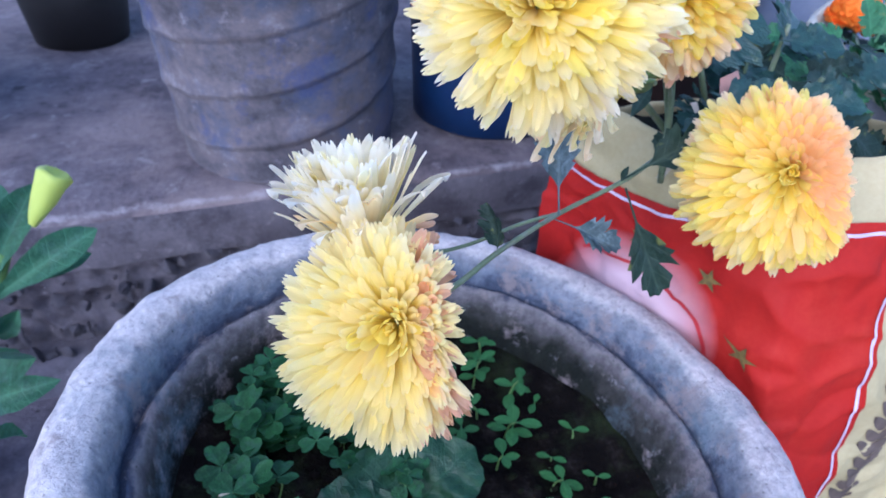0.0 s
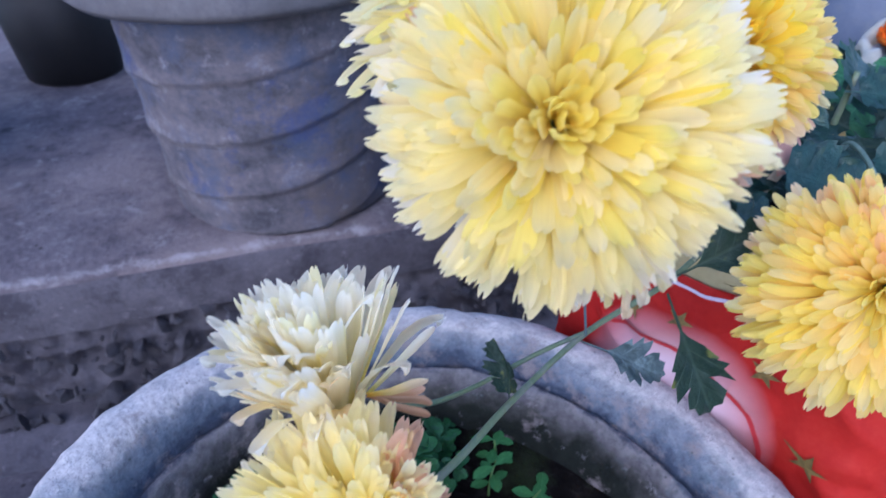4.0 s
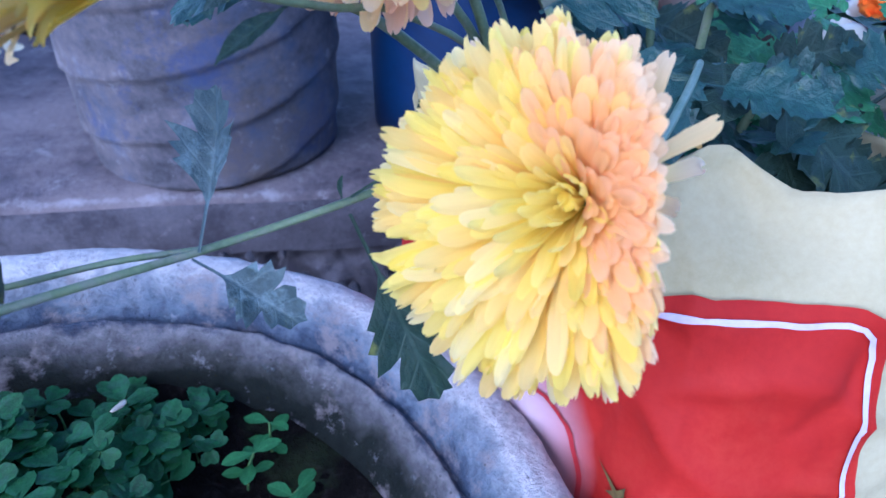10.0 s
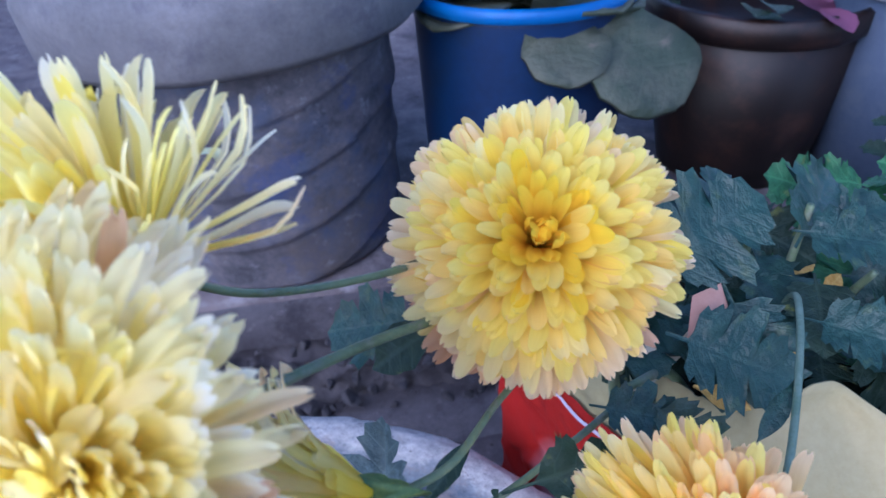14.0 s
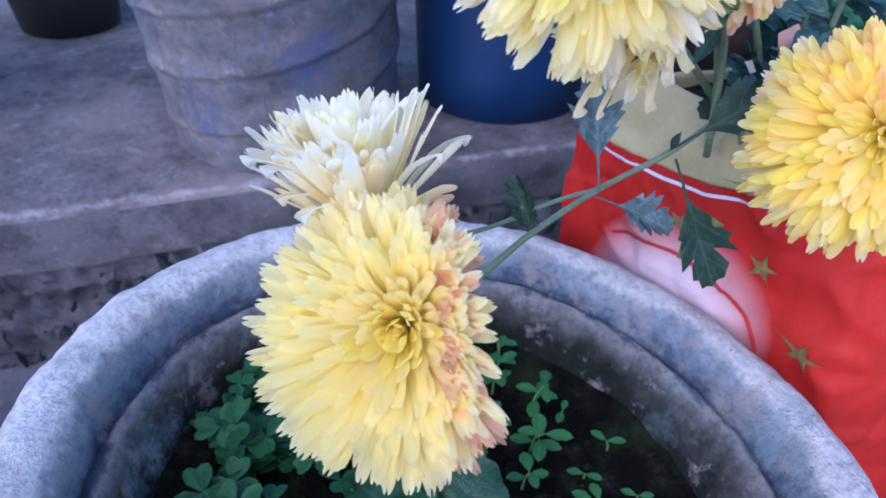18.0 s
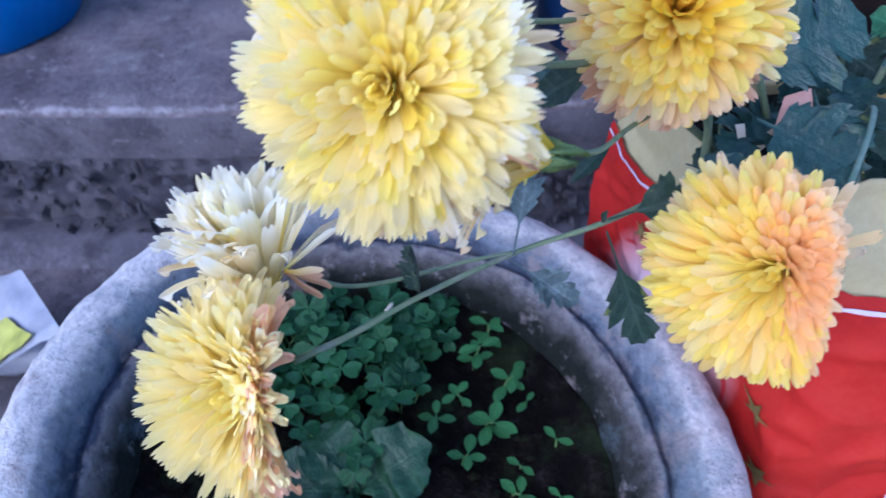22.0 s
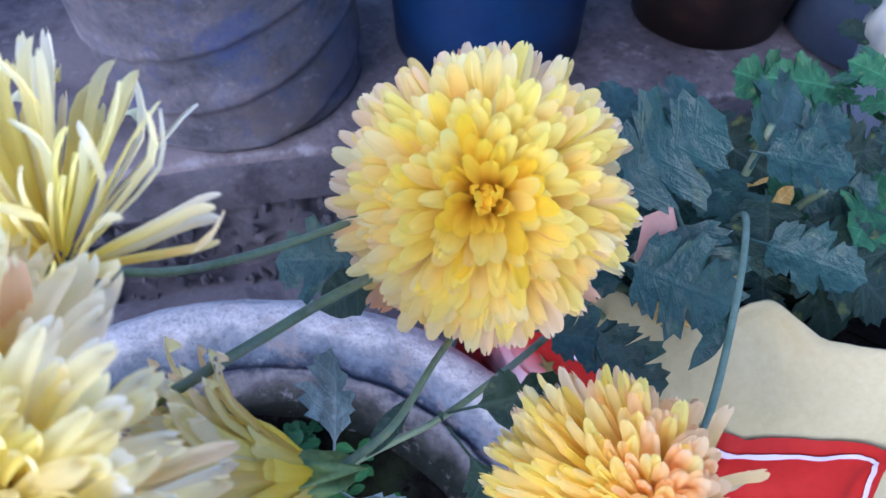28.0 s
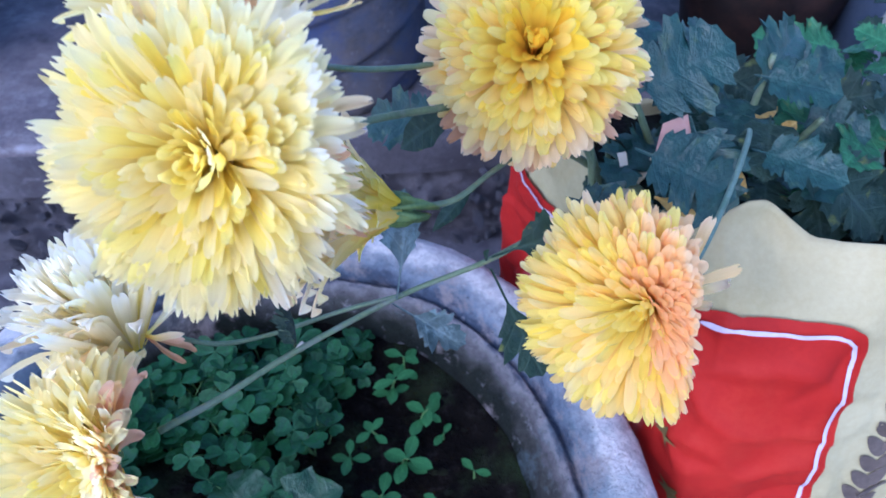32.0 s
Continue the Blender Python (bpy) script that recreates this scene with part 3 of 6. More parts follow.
OVAL = [(0, 0.015), (0.08, 0.06), (0.2, 0.17), (0.4, 0.26), (0.6, 0.27), (0.8, 0.19), (0.93, 0.09), (1.0, 0.004)]
LANCE = [(0, 0.02), (0.15, 0.03), (0.3, 0.09), (0.5, 0.14), (0.7, 0.12), (0.88, 0.06), (1.0, 0.004)]
SPATULA = [(0, 0.05), (0.2, 0.08), (0.45, 0.16), (0.7, 0.22), (0.86, 0.19), (0.96, 0.1), (1.0, 0.02)]


# ---- ground and kerb ----
KERB_Y, KERB_Z, FLOOR_Z = 0.411, 0.163, -0.02


def uneven_sheet(x0, x1, y0, y1, z, nx, ny, amp, seed, far=0.0):
    bm = bmesh.new()
    rows = []
    for j in range(ny + 1):
        row = []
        for i in range(nx + 1):
            x, y = x0 + (x1 - x0) * i / nx, y0 + (y1 - y0) * j / ny
            h = amp * (noise.noise((6 * x + seed, 6 * y, seed)) + 0.5 * noise.noise((25 * x, 25 * y, seed)) + 0.3 * noise.noise((70 * x, 70 * y, seed)))
            row.append(bm.verts.new((x, y, z + h)))
        rows.append(row)
    for a, b in zip(rows, rows[1:]):
        for i in range(nx):
            bm.faces.new((a[i], a[i + 1], b[i + 1], b[i]))
    return bm


# One ground sheet: it reaches the horizon all round, below the raised slab and the near floor.
bm = bmesh.new()
bmesh.ops.create_grid(bm, x_segments=4, y_segments=4, size=400)
for v in bm.verts:
    v.co.z = FLOOR_Z - 0.03
tagged(part("ground", bm, M_FLOOR), "dusty grey concrete ground of the yard", "ground", kind="structure")
bm = uneven_sheet(-1.6, 1.8, -1.2, 0.372, FLOOR_Z, 90, 50, 0.002, 3.0)
tagged(part("floor", bm, M_FLOOR), "lower dusty concrete floor in front of the kerb", "floor", kind="structure")

# Raised slab behind the kerb, with a worn front edge.
bm = bmesh.new()
NX, prof = 150, [(2.6, 0.0), (1.6, 0.0), (1.2, 0.001), (1.0, 0.0), (0.85, 0.001), (0.75, 0.0), (0.67, 0.001), (0.6, 0.0), (0.55, 0.0), (0.51, 0.001), (0.48, 0.0), (0.455, 0.0), (0.435, -0.001), (0.422, -0.002), (0.414, -0.005), (0.411, -0.012), (0.410, -0.03), (0.411, -0.05), (0.412, -0.064)]
rows = []
for k, (y, dz) in enumerate(prof):
    row = []
    for i in range(NX + 1):
        x = -1.7 + 3.6 * i / NX
        wear = 0.004 * noise.noise((14 * x, 3 * y, 1.0)) + 0.0025 * noise.noise((60 * x, 8 * dz * 100, 4.0))
        edge = 1.0 if 0.40 < y < 0.43 else 0.15
        row.append(bm.verts.new((x, y + wear * edge, KERB_Z + dz + 0.0015 * noise.noise((9 * x, 9 * y, 2.0)) - (abs(wear) * 1.2 if 0.411 < y < 0.43 else 0))))
    rows.append(row)
for a, b in zip(rows, rows[1:]):
    for i in range(NX):
        bm.faces.new((a[i], a[i + 1], b[i + 1], b[i]))
slab = tagged(part("raised_slab", bm, M_FLOOR), "raised concrete slab with a worn front kerb edge", "slab", kind="structure")
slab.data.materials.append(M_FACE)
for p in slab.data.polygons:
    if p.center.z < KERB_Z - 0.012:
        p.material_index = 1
bm = bmesh.new()
bmesh.ops.create_cube(bm, size=1, matrix=Matrix.Translation((0.1, 1.515, 0.05)) @ Matrix.Diagonal((3.58, 2.15, 0.2, 1)))
bmesh.ops.bevel(bm, geom=bm.edges[:], offset=0.006, segments=2, affect="EDGES")
part("slab_body", bm, M_FACE, slab, smooth=False)
bm = bmesh.new()
rows = []
for k in range(23):
    row = []
    for i in range(641):
        x, z = -1.7 + 3.6 * i / 640, 0.102 - 0.001 - 0.105 * k / 22
        rough = 0.010 * noise.noise((26 * x, 30 * z, 7.0)) + 0.008 * noise.noise((70 * x, 80 * z, 2.0)) + 0.005 * noise.noise((150 * x, 160 * z, 5.0))
        row.append(bm.verts.new((x, 0.421 + rough, z)))
    rows.append(row)
for a, b in zip(rows, rows[1:]):
    for i in range(640):
        bm.faces.new((a[i], a[i + 1], b[i + 1], b[i]))
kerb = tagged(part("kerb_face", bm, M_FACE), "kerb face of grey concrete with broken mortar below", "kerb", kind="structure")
bm = uneven_sheet(-1.7, 1.9, 0.36, 0.425, 0.004, 130, 3, 0.003, 8.0)
for i in range(131):
    bm.verts.ensure_lookup_table()
    bm.verts[i].co.z = FLOOR_Z - 0.004
    bm.verts[i].co.y = 0.358 + 0.004 * noise.noise((bm.verts[i].co.x * 20, 0, 3))
tagged(part("low_step", bm, M_FACE), "narrow low concrete step at the kerb's foot", "step", kind="structure")

# ---- the cement pot ----
POT = Matrix.Translation((0, -0.002, 0.26)) @ Matrix.Rotation(radians(7.2), 4, "Y") @ Matrix.Diagonal((1.034, 1.034, 1, 1))
pot = root("planter_pot", (0, 0, FLOOR_Z), "large round weathered grey cement pot with a thick rim", "planter")


def cast(profile, parent, name, mat, label=""):
    """A ring of the cast pot, from (radius, height) pairs, with a rough hand-made surface."""
    rings = []
    for a, b in zip(profile, profile[1:]):
        rings += [a, ((a[0] * 2 + b[0]) / 3, (a[1] * 2 + b[1]) / 3), ((a[0] + b[0] * 2) / 3, (a[1] + b[1] * 2) / 3)]
    bm = lathe(rings + [profile[-1]], 160, 0.012, False, 2)
    for v in bm.verts:
        r = math.hypot(v.co.x, v.co.y)
        d = 0.0011 * noise.noise(v.co * 60) + 0.0009 * noise.noise(v.co * 150) + 0.0004 * noise.noise(v.co * 400)
        v.co += Vector((v.co.x / max(r, 1e-4), v.co.y / max(r, 1e-4), 0.8)) * d
    return part(name, bm, mat, parent, label, POT)


cast([(0.095, -0.275), (0.115, -0.272), (0.128, -0.2), (0.143, -0.12), (0.152, -0.06), (0.156, -0.042)], pot, "outer_wall", M_CEMENT)
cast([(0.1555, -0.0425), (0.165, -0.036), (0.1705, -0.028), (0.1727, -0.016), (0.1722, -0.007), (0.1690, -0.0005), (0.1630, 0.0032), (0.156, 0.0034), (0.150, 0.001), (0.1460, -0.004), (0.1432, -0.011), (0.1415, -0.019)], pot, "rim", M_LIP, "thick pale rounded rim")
cast([(0.1416, -0.0188), (0.1402, -0.0225), (0.1385, -0.0205), (0.1365, -0.0185), (0.134, -0.0205), (0.1305, -0.028), (0.126, -0.040), (0.1215, -0.054), (0.117, -0.07)], pot, "inner_wall", M_LIP, "stained inner ledge and wall with shade painted in low down")
bm = bmesh.new()
rows = []
for k in range(34):
    row = []
    r = 0.1225 * k / 33
    for s in range(72):
        a = 2 * math.pi * s / 72
        p = Vector((r * math.cos(a), r * math.sin(a), 0))
        h = 0.006 * noise.noise(p * 22) + 0.004 * noise.noise(p * 60) + 0.003 * noise.noise(p * 140) + 0.007 * (k / 33) ** 6
        row.append(bm.verts.new((p.x, p.y, -0.057 + h)))
    rows.append(row)
for a, b in zip(rows, rows[1:]):
    for s in range(72):
        bm.faces.new((a[s], a[(s + 1) % 72], b[(s + 1) % 72], b[s]))
bmesh.ops.remove_doubles(bm, verts=bm.verts, dist=1e-5)
soil = tagged(part("pot_soil", bm, M_SOIL, None, m=POT), "dark damp crumbly soil filling the cement pot", "soil", kind="stuff")


def soil_z(x, y):
    return 0.26 - 0.056 - 0.126 * x


# crumbs of soil
rng = random.Random(5)
bm = bmesh.new()
for k in range(260):
    r, a = 0.118 * math.sqrt(rng.random()), rng.uniform(0, 6.28)
    x, y, s = r * math.cos(a), r * math.sin(a), rng.uniform(0.0012, 0.0042)
    bmesh.ops.create_icosphere(bm, subdivisions=1, radius=s, matrix=Matrix.Translation((x, y, soil_z(x, y) + 0.3 * s)) @ Matrix.Diagonal((1, rng.uniform(0.6, 1), rng.uniform(0.5, 0.9), 1)))
for v in bm.verts:
    v.co += 0.001 * Vector((noise.noise(v.co * 400), noise.noise(v.co * 400 + Vector((9, 0, 0))), noise.noise(v.co * 400 + Vector((0, 9, 0)))))
tagged(part("soil_crumbs", bm, M_SOIL, None, smooth=False), "loose dark crumbs lying on the pot soil", "soil", kind="stuff")


# ---- small plants in the pot ----
def trefoil(seed):
    """Three heart-shaped leaflets of a clover leaf, each about one unit long."""
    r = random.Random(seed)
    bm = bmesh.new()
    for k in range(3):
        a0 = k * 2.094 + r.uniform(-0.15, 0.15)
        tilt = r.uniform(0.05, 0.3)
        hub = bm.verts.new((0, 0, 0))
        mid = bm.verts.new((0.5 * math.cos(a0), 0.5 * math.sin(a0), 0.5 * tilt - 0.07))
        rim = []
        for j in range(9):
            u = -1 + 2 * j / 8
            ang = a0 + u * 0.82
            q = 1 - abs(u) ** 2.2 * 0.5 - 0.24 * math.exp(-(u * 4) ** 2)
            rim.append(bm.verts.new((q * math.cos(ang), q * math.sin(ang), q * tilt + 0.07 * abs(u) - 0.1 * q * q)))
        for p, q in zip(rim, rim[1:]):
            bm.faces.new((mid, p, q))
        bm.faces.new((hub, rim[0], mid))
        bm.faces.new((hub, mid, rim[-1]))
    return bm


TREFOILS = [mesh_of("trefoil", trefoil(k), M_CLOVER) for k in range(5)]


def clover_clump(x, y, count, spread, seed):
    r = random.Random(seed)
    z = soil_z(x, y)
    if math.hypot(x, y) > 0.11:
        x, y = x * 0.1 / math.hypot(x, y), y * 0.1 / math.hypot(x, y)
    clump = root("clover_clump", (x, y, z), "clump of small green three-lobed clover leaves growing in the pot soil", "clover", "clover in the pot")
    for k in range(count):
        a, d = r.uniform(0, 6.28), spread * math.sqrt(r.random())
        bx, by, h = x + d * math.cos(a), y + d * math.sin(a), r.uniform(0.006, 0.026)
        if math.hypot(bx, by) > 0.116:
            continue
        size = r.uniform(0.0085, 0.0165)
        bz = soil_z(bx, by)
        head = put("leaf", r.choice(TREFOILS), clump, Matrix.Translation((bx, by, bz + h)) @ Euler((r.uniform(-0.5, 0.35), r.uniform(-0.4, 0.4), r.uniform(0, 6.28))).to_matrix().to_4x4() @ Matrix.Scale(size, 4))
        part("stalk", tube([(x + 0.4 * (bx - x), y + 0.4 * (by - y), bz - 0.002), (bx * 0.6 + x * 0.4 + r.uniform(-0.003, 0.003), by * 0.6 + y * 0.4, bz + 0.6 * h), (bx, by, bz + h)], [0.0005, 0.0004], 5, 3), M_STEM_BRIGHT, clump)


for k, (x, y, n, s) in enumerate([(-0.098, 0.075, 9, 0.024), (-0.07, 0.058, 10, 0.026), (-0.055, 0.088, 10, 0.028), (-0.035, 0.112, 9, 0.024), (-0.078, 0.098, 8, 0.022), (-0.045, 0.042, 9, 0.026), (-0.02, 0.082, 9, 0.026), (-0.1, 0.035, 7, 0.02), (0.0, 0.112, 8, 0.024), (-0.005, 0.068, 7, 0.02), (0.025, 0.118, 6, 0.018), (-0.03, 0.012, 6, 0.024), (-0.085, 0.008, 6, 0.022), (0.018, 0.09, 4, 0.014), (-0.06, -0.03, 6, 0.025), (-0.06, 0.075, 9, 0.03), (-0.03, 0.06, 8, 0.03), (0.01, 0.1, 7, 0.02), (0.005, 0.04, 6, 0.02), (-0.09, 0.055, 7, 0.02), (-0.04, -0.075, 7, 0.026), (0.0, -0.09, 6, 0.024)]):
    clover_clump(x, y, n, s, 40 + k)

SEED_LEAF = [mesh_of("seed_leaf", blade([(0, 0.02), (0.12, 0.05), (0.3, 0.2), (0.55, 0.27), (0.8, 0.2), (0.95, 0.08), (1, 0.01)], 8, 0.1, 0.15, 0.02, k), M_SEEDLING) for k in range(4)]


def seedling(x, y, pairs, height, size, lean, seed):
    r = random.Random(seed)
    z = soil_z(x, y)
    s = root("seedling", (x, y, z), "tiny bright green seedling with paired oval leaves in dark soil", "seedling", "seedlings in the pot")
    top = Vector((x + lean[0], y + lean[1], z + height))
    part("stem", tube([(x, y, z - 0.003), (x + 0.3 * lean[0], y + 0.3 * lean[1], z + 0.6 * height), top], [0.0007, 0.0005], 6, 4), M_STEM_BRIGHT, s)
    turn = r.uniform(0, 3.1)
    for k in range(pairs):
        at = Vector((x, y, z)).lerp(top, 1 - 0.3 * k)
        for h in range(2):
            a = turn + k * 1.5 + h * 3.14 + r.uniform(-0.3, 0.3)
            m, _ = frame_of(at, at + Vector((math.cos(a), math.sin(a), r.uniform(0.0, 0.35))))
            put("leaf", r.choice(SEED_LEAF), s, m @ Matrix.Scale(size * r.uniform(0.8, 1.15), 4))


for k, (x, y, p, h, s, l) in enumerate([(0.050, 0.030, 3, 0.014, 0.014, (0.004, -0.004)), (0.062, 0.056, 3, 0.016, 0.012, (0.006, 0.0)), (0.045, 0.072, 3, 0.016, 0.012, (0.004, 0.004)), (0.038, 0.045, 2, 0.012, 0.011, (-0.004, 0.0)), (0.055, 0.088, 3, 0.018, 0.012, (0.0, 0.004)), (0.036, 0.008, 2, 0.01, 0.012, (0.003, 0.0)), (0.062, -0.010, 2, 0.009, 0.013, (0.004, -0.003)), (0.088, -0.012, 1, 0.006, 0.009, (0, 0)), (0.09, 0.02, 1, 0.006, 0.009, (0.0, 0.002)), (0.045, -0.025, 2, 0.01, 0.012, (0, -0.004)), (0.075, 0.045, 1, 0.007, 0.008, (0, 0)), (0.022, 0.03, 2, 0.012, 0.01, (0, 0)), (0.075, -0.035, 2, 0.01, 0.011, (0.0, 0.0)), (0.03, -0.05, 2, 0.01, 0.011, (0.0, 0.0)), (0.068, 0.005, 1, 0.006, 0.009, (0.0, 0.0))]):
    seedling(x, y, p, h, s, l, 70 + k)

# a young plant with broad puckered leaves
broad = root("broad_leaf_plant", (-0.02, -0.012, soil_z(-0.02, -0.012)), "young plant with broad puckered dark green leaves in the pot", "plant")
for k, (tip, size, up) in enumerate([((-0.075, -0.018, 0.232), 1.0, (0.1, -0.2, 1)), ((-0.02, -0.058, 0.236), 1.0, (0, -0.2, 1)), ((0.02, 0.002, 0.245), 0.9, (-0.3, -0.3, 1)), ((-0.045, 0.022, 0.235), 0.9, (0, 0, 1))]):
    m, l = frame_of((-0.02, -0.012, 0.208), tip, up)
    bm = blade([(0, 0.03), (0.12, 0.06), (0.22, 0.26), (0.4, 0.42), (0.6, 0.46), (0.8, 0.38), (0.94, 0.2), (1, 0.02)], 24, 0.2, 0.3, 0.16, 3 + k)
    part("leaf", bm, M_BROAD, broad, m=m @ Matrix.Scale(0.8 * l, 4))

for k, (x, y, z, a) in enumerate([(-0.103, 0.007, 0.232, 0.3), (-0.005, 0.093, 0.233, 0.1)]):
    husk = bmesh.new()
    bmesh.ops.create_uvsphere(husk, u_segments=10, v_segments=6, radius=1)
    for v in husk.verts:
        v.co = Vector((v.co.x * 0.0046 * (1 - 0.3 * v.co.x), v.co.y * 0.0014, v.co.z * 0.0011 + 0.0006 * v.co.x * v.co.x))
    tagged(part("dry_petal", husk, M_SEED, None, m=pose(x, y, z, 0, 8, 20 + 40 * k)), "pale fallen dry petal lying on the clover", "petal")


# ---- chrysanthemum petals and heads ----
def petal_shape(half, curl, cup, notch, seed, hook=0.0):
    """A strap-like petal of unit length, narrow at the foot, cupped across, curling along, with a rounded or notched tip."""
    bm = bmesh.new()
    uv = bm.loops.layers.uv.new("UVMap")
    prof = [(0.0, 0.42), (0.25, 0.58), (0.5, 0.8), (0.72, 0.97), (0.86, 1.0), (0.94, 0.86), (0.982, 0.6), (1.0, 0.28)]
    grid, place = [], {}
    for k, (y, w) in enumerate(prof):
        row = []
        for c in (-1, -0.5, 0, 0.5, 1):
            x = c * half * w
            z = curl * y * y + hook * max(0, y - 0.6) ** 2 * 3 + cup * half * w * (c * c - 0.25 * (c == 0)) + 0.015 * noise.noise((3 * c, 4 * y, seed))
            yy = y - (notch * (1 - abs(c)) if k >= 6 else 0) + 0.03 * noise.noise((5 * c, y, seed + 3)) * y
            v = bm.verts.new((x + 0.03 * noise.noise((seed, 3 * y, 1)) * y, yy, z))
            place[v] = (0.5 + 0.5 * c, y)
            row.append(v)
        grid.append(row)
    for a, b in zip(grid, grid[1:]):
        for c in range(4):
            f = bm.faces.new((a[c], a[c + 1], b[c + 1], b[c]))
            for loop in f.loops:
                loop[uv].uv = place[loop.vert]
    return bm


SHAPES = {}


def petal_mesh(paint, style, k):
    """Shared petal meshes: a few shapes in each style and paint."""
    key = (paint, style, k)
    if key not in SHAPES:
        r = random.Random(f"{style}{k}")
        if style == "core":
            bm = petal_shape(0.045, r.uniform(-0.1, 0.1), 0.8, 0.0, k, r.uniform(-0.2, 0.3))
        elif style == "spoon":
            bm = petal_shape(0.060, r.uniform(-0.26, -0.04), 0.3, r.choice((0, 0.04, 0.07)), k, r.uniform(-0.35, 0.15))
        elif style == "strap":
            bm = petal_shape(0.045, r.uniform(-0.24, 0.02), 0.35, r.choice((0.0, 0.05, 0.09)), k, r.uniform(-0.4, 0.3))
        elif style == "quill":
            bm = petal_shape(0.031, r.uniform(-0.15, 0.15), 0.6, 0.0, k, r.uniform(-0.3, 0.6))
        else:
            bm = petal_shape(0.042, r.uniform(-0.22, 0.15), 1.0, 0.0, k, r.uniform(-0.5, 0.5))
        SHAPES[key] = mesh_of("petal", bm, PAINT[paint])
    return SHAPES[key]


def joined_petals(name, pieces, parent):
    """Many petals, too close together to pick apart, in one mesh."""
    verts, faces, coords, slots, mats, base = [], [], [], [], [], 0
    for me, m in pieces:
        mat = me.materials[0]
        if mat not in mats:
            mats.append(mat)
        verts += [m @ v.co for v in me.vertices]
        layer = me.uv_layers[0].data
        for p in me.polygons:
            faces.append([base + i for i in p.vertices])
            slots.append(mats.index(mat))
            coords += [tuple(layer[i].uv) for i in p.loop_indices]
        base += len(me.vertices)
    me = bpy.data.meshes.new(name)
    me.from_pydata(verts, [], faces)
    for mat in mats:
        me.materials.append(mat)
    layer = me.uv_layers.new(name="UVMap").data
    for k, q in enumerate(coords):
        layer[k].uv = q
    for p, s in zip(me.polygons, slots):
        p.use_smooth, p.material_index = True, s
    return tagged(put(name, me, parent), kind="stuff")


def head(parent, at, axis, radius, count, rings, label, seed, spin=0.0, dome=0.42, gap=None, deep=0.16, lop=(0, 0, 0), joins=(0, 3), close=(0, 0, 0), knob=0.3, fat=1.0):
    """A flower head: petals set in a golden spiral on a domed green receptacle, their tips on a dome. rings: (share, opening from, to, length from, to, style, paints).
    lop: the side towards which the petals are longer. close: the side where they stay half shut. joins: the rings that are one mesh."""
    r = random.Random(seed)
    a = Vector(axis).normalized()
    lop, close = Vector(lop), Vector(close)
    e1 = a.orthogonal().normalized()
    e2 = a.cross(e1)
    o = Vector(at) - a * deep * radius
    bm = lathe([(0.004, -0.16), (0.10, -0.13), (0.2, -0.06), (0.235, 0.03), (0.2, 0.1), (0.1, 0.15), (0.005, 0.16)], 16, 0.05)
    turn = Matrix((e1, e2, a)).transposed().to_4x4()
    core = part("flower_head", bm, M_CALYX, parent, label, Matrix.Translation(o) @ turn @ Matrix.Scale(radius * knob, 4))
    n, together = 0, []
    for index, (share, t0, t1, l0, l1, style, paints) in enumerate(rings):
        m = int(count * share)
        for k in range(m):
            u = (k + 0.5) / m
            th = radians(t0 + (t1 - t0) * u + r.gauss(0, 4.5))
            ph = n * 2.39996 + spin + r.gauss(0, 0.12)
            n += 1
            er = e1 * math.cos(ph) + e2 * math.sin(ph)
            if gap and gap(er, u, r):
                continue
            th *= 1 - max(0.0, er.dot(close)) * min(1.0, max(0.0, (math.degrees(th) - 35) / 50))
            d = a * math.cos(th) + er * math.sin(th)
            inner = a * math.sin(th) - er * math.cos(th)
            x = d.cross(inner).normalized()
            foot = o + radius * (0.08 * a * math.cos(th) + 0.13 * er * math.sin(th))
            q = min(1.0, max(0.0, (math.degrees(th) - 6) / 52))
            full = 0.92 * (dome + (1 - dome) * q * q * (3 - 2 * q))
            size = radius * full * (l0 + (l1 - l0) * u) * (1 + er.dot(lop)) * r.uniform(0.9, 1.07)
            roll = Matrix.Rotation(r.gauss(0, 0.25), 4, "Y") @ Matrix.Rotation(r.gauss(0, 0.06), 4, "Z")
            mat = Matrix((x, d, inner)).transposed().to_4x4()
            wide = r.uniform(0.85, 1.2) * radius * fat
            paint = paints(er, u, r) if callable(paints) else r.choice(paints)
            shape = style(er) if callable(style) else style
            me, mm = petal_mesh(paint, shape, r.randrange(6)), Matrix.Translation(foot) @ mat @ roll @ Matrix.Diagonal((wide, size, size, 1))
            if index in joins:
                together.append((me, mm))
            else:
                put("petal", me, core, mm)
    if together:
        joined_petals("small_petals", together, core)
    return core


def stem(parent, pts, radii, mat=None, name="stem"):
    return part(name, tube(pts, radii, 10, 6), mat or M_STEM, parent)


def loose_petal(parent, base, tip, paint, k, wide, up=(-0.4, -0.7, 0.5), style="limp"):
    m, l = frame_of(base, tip, up)
    return put("petal", petal_mesh(paint, style, k), parent, m @ Matrix.Diagonal((wide, l, l, 1)))


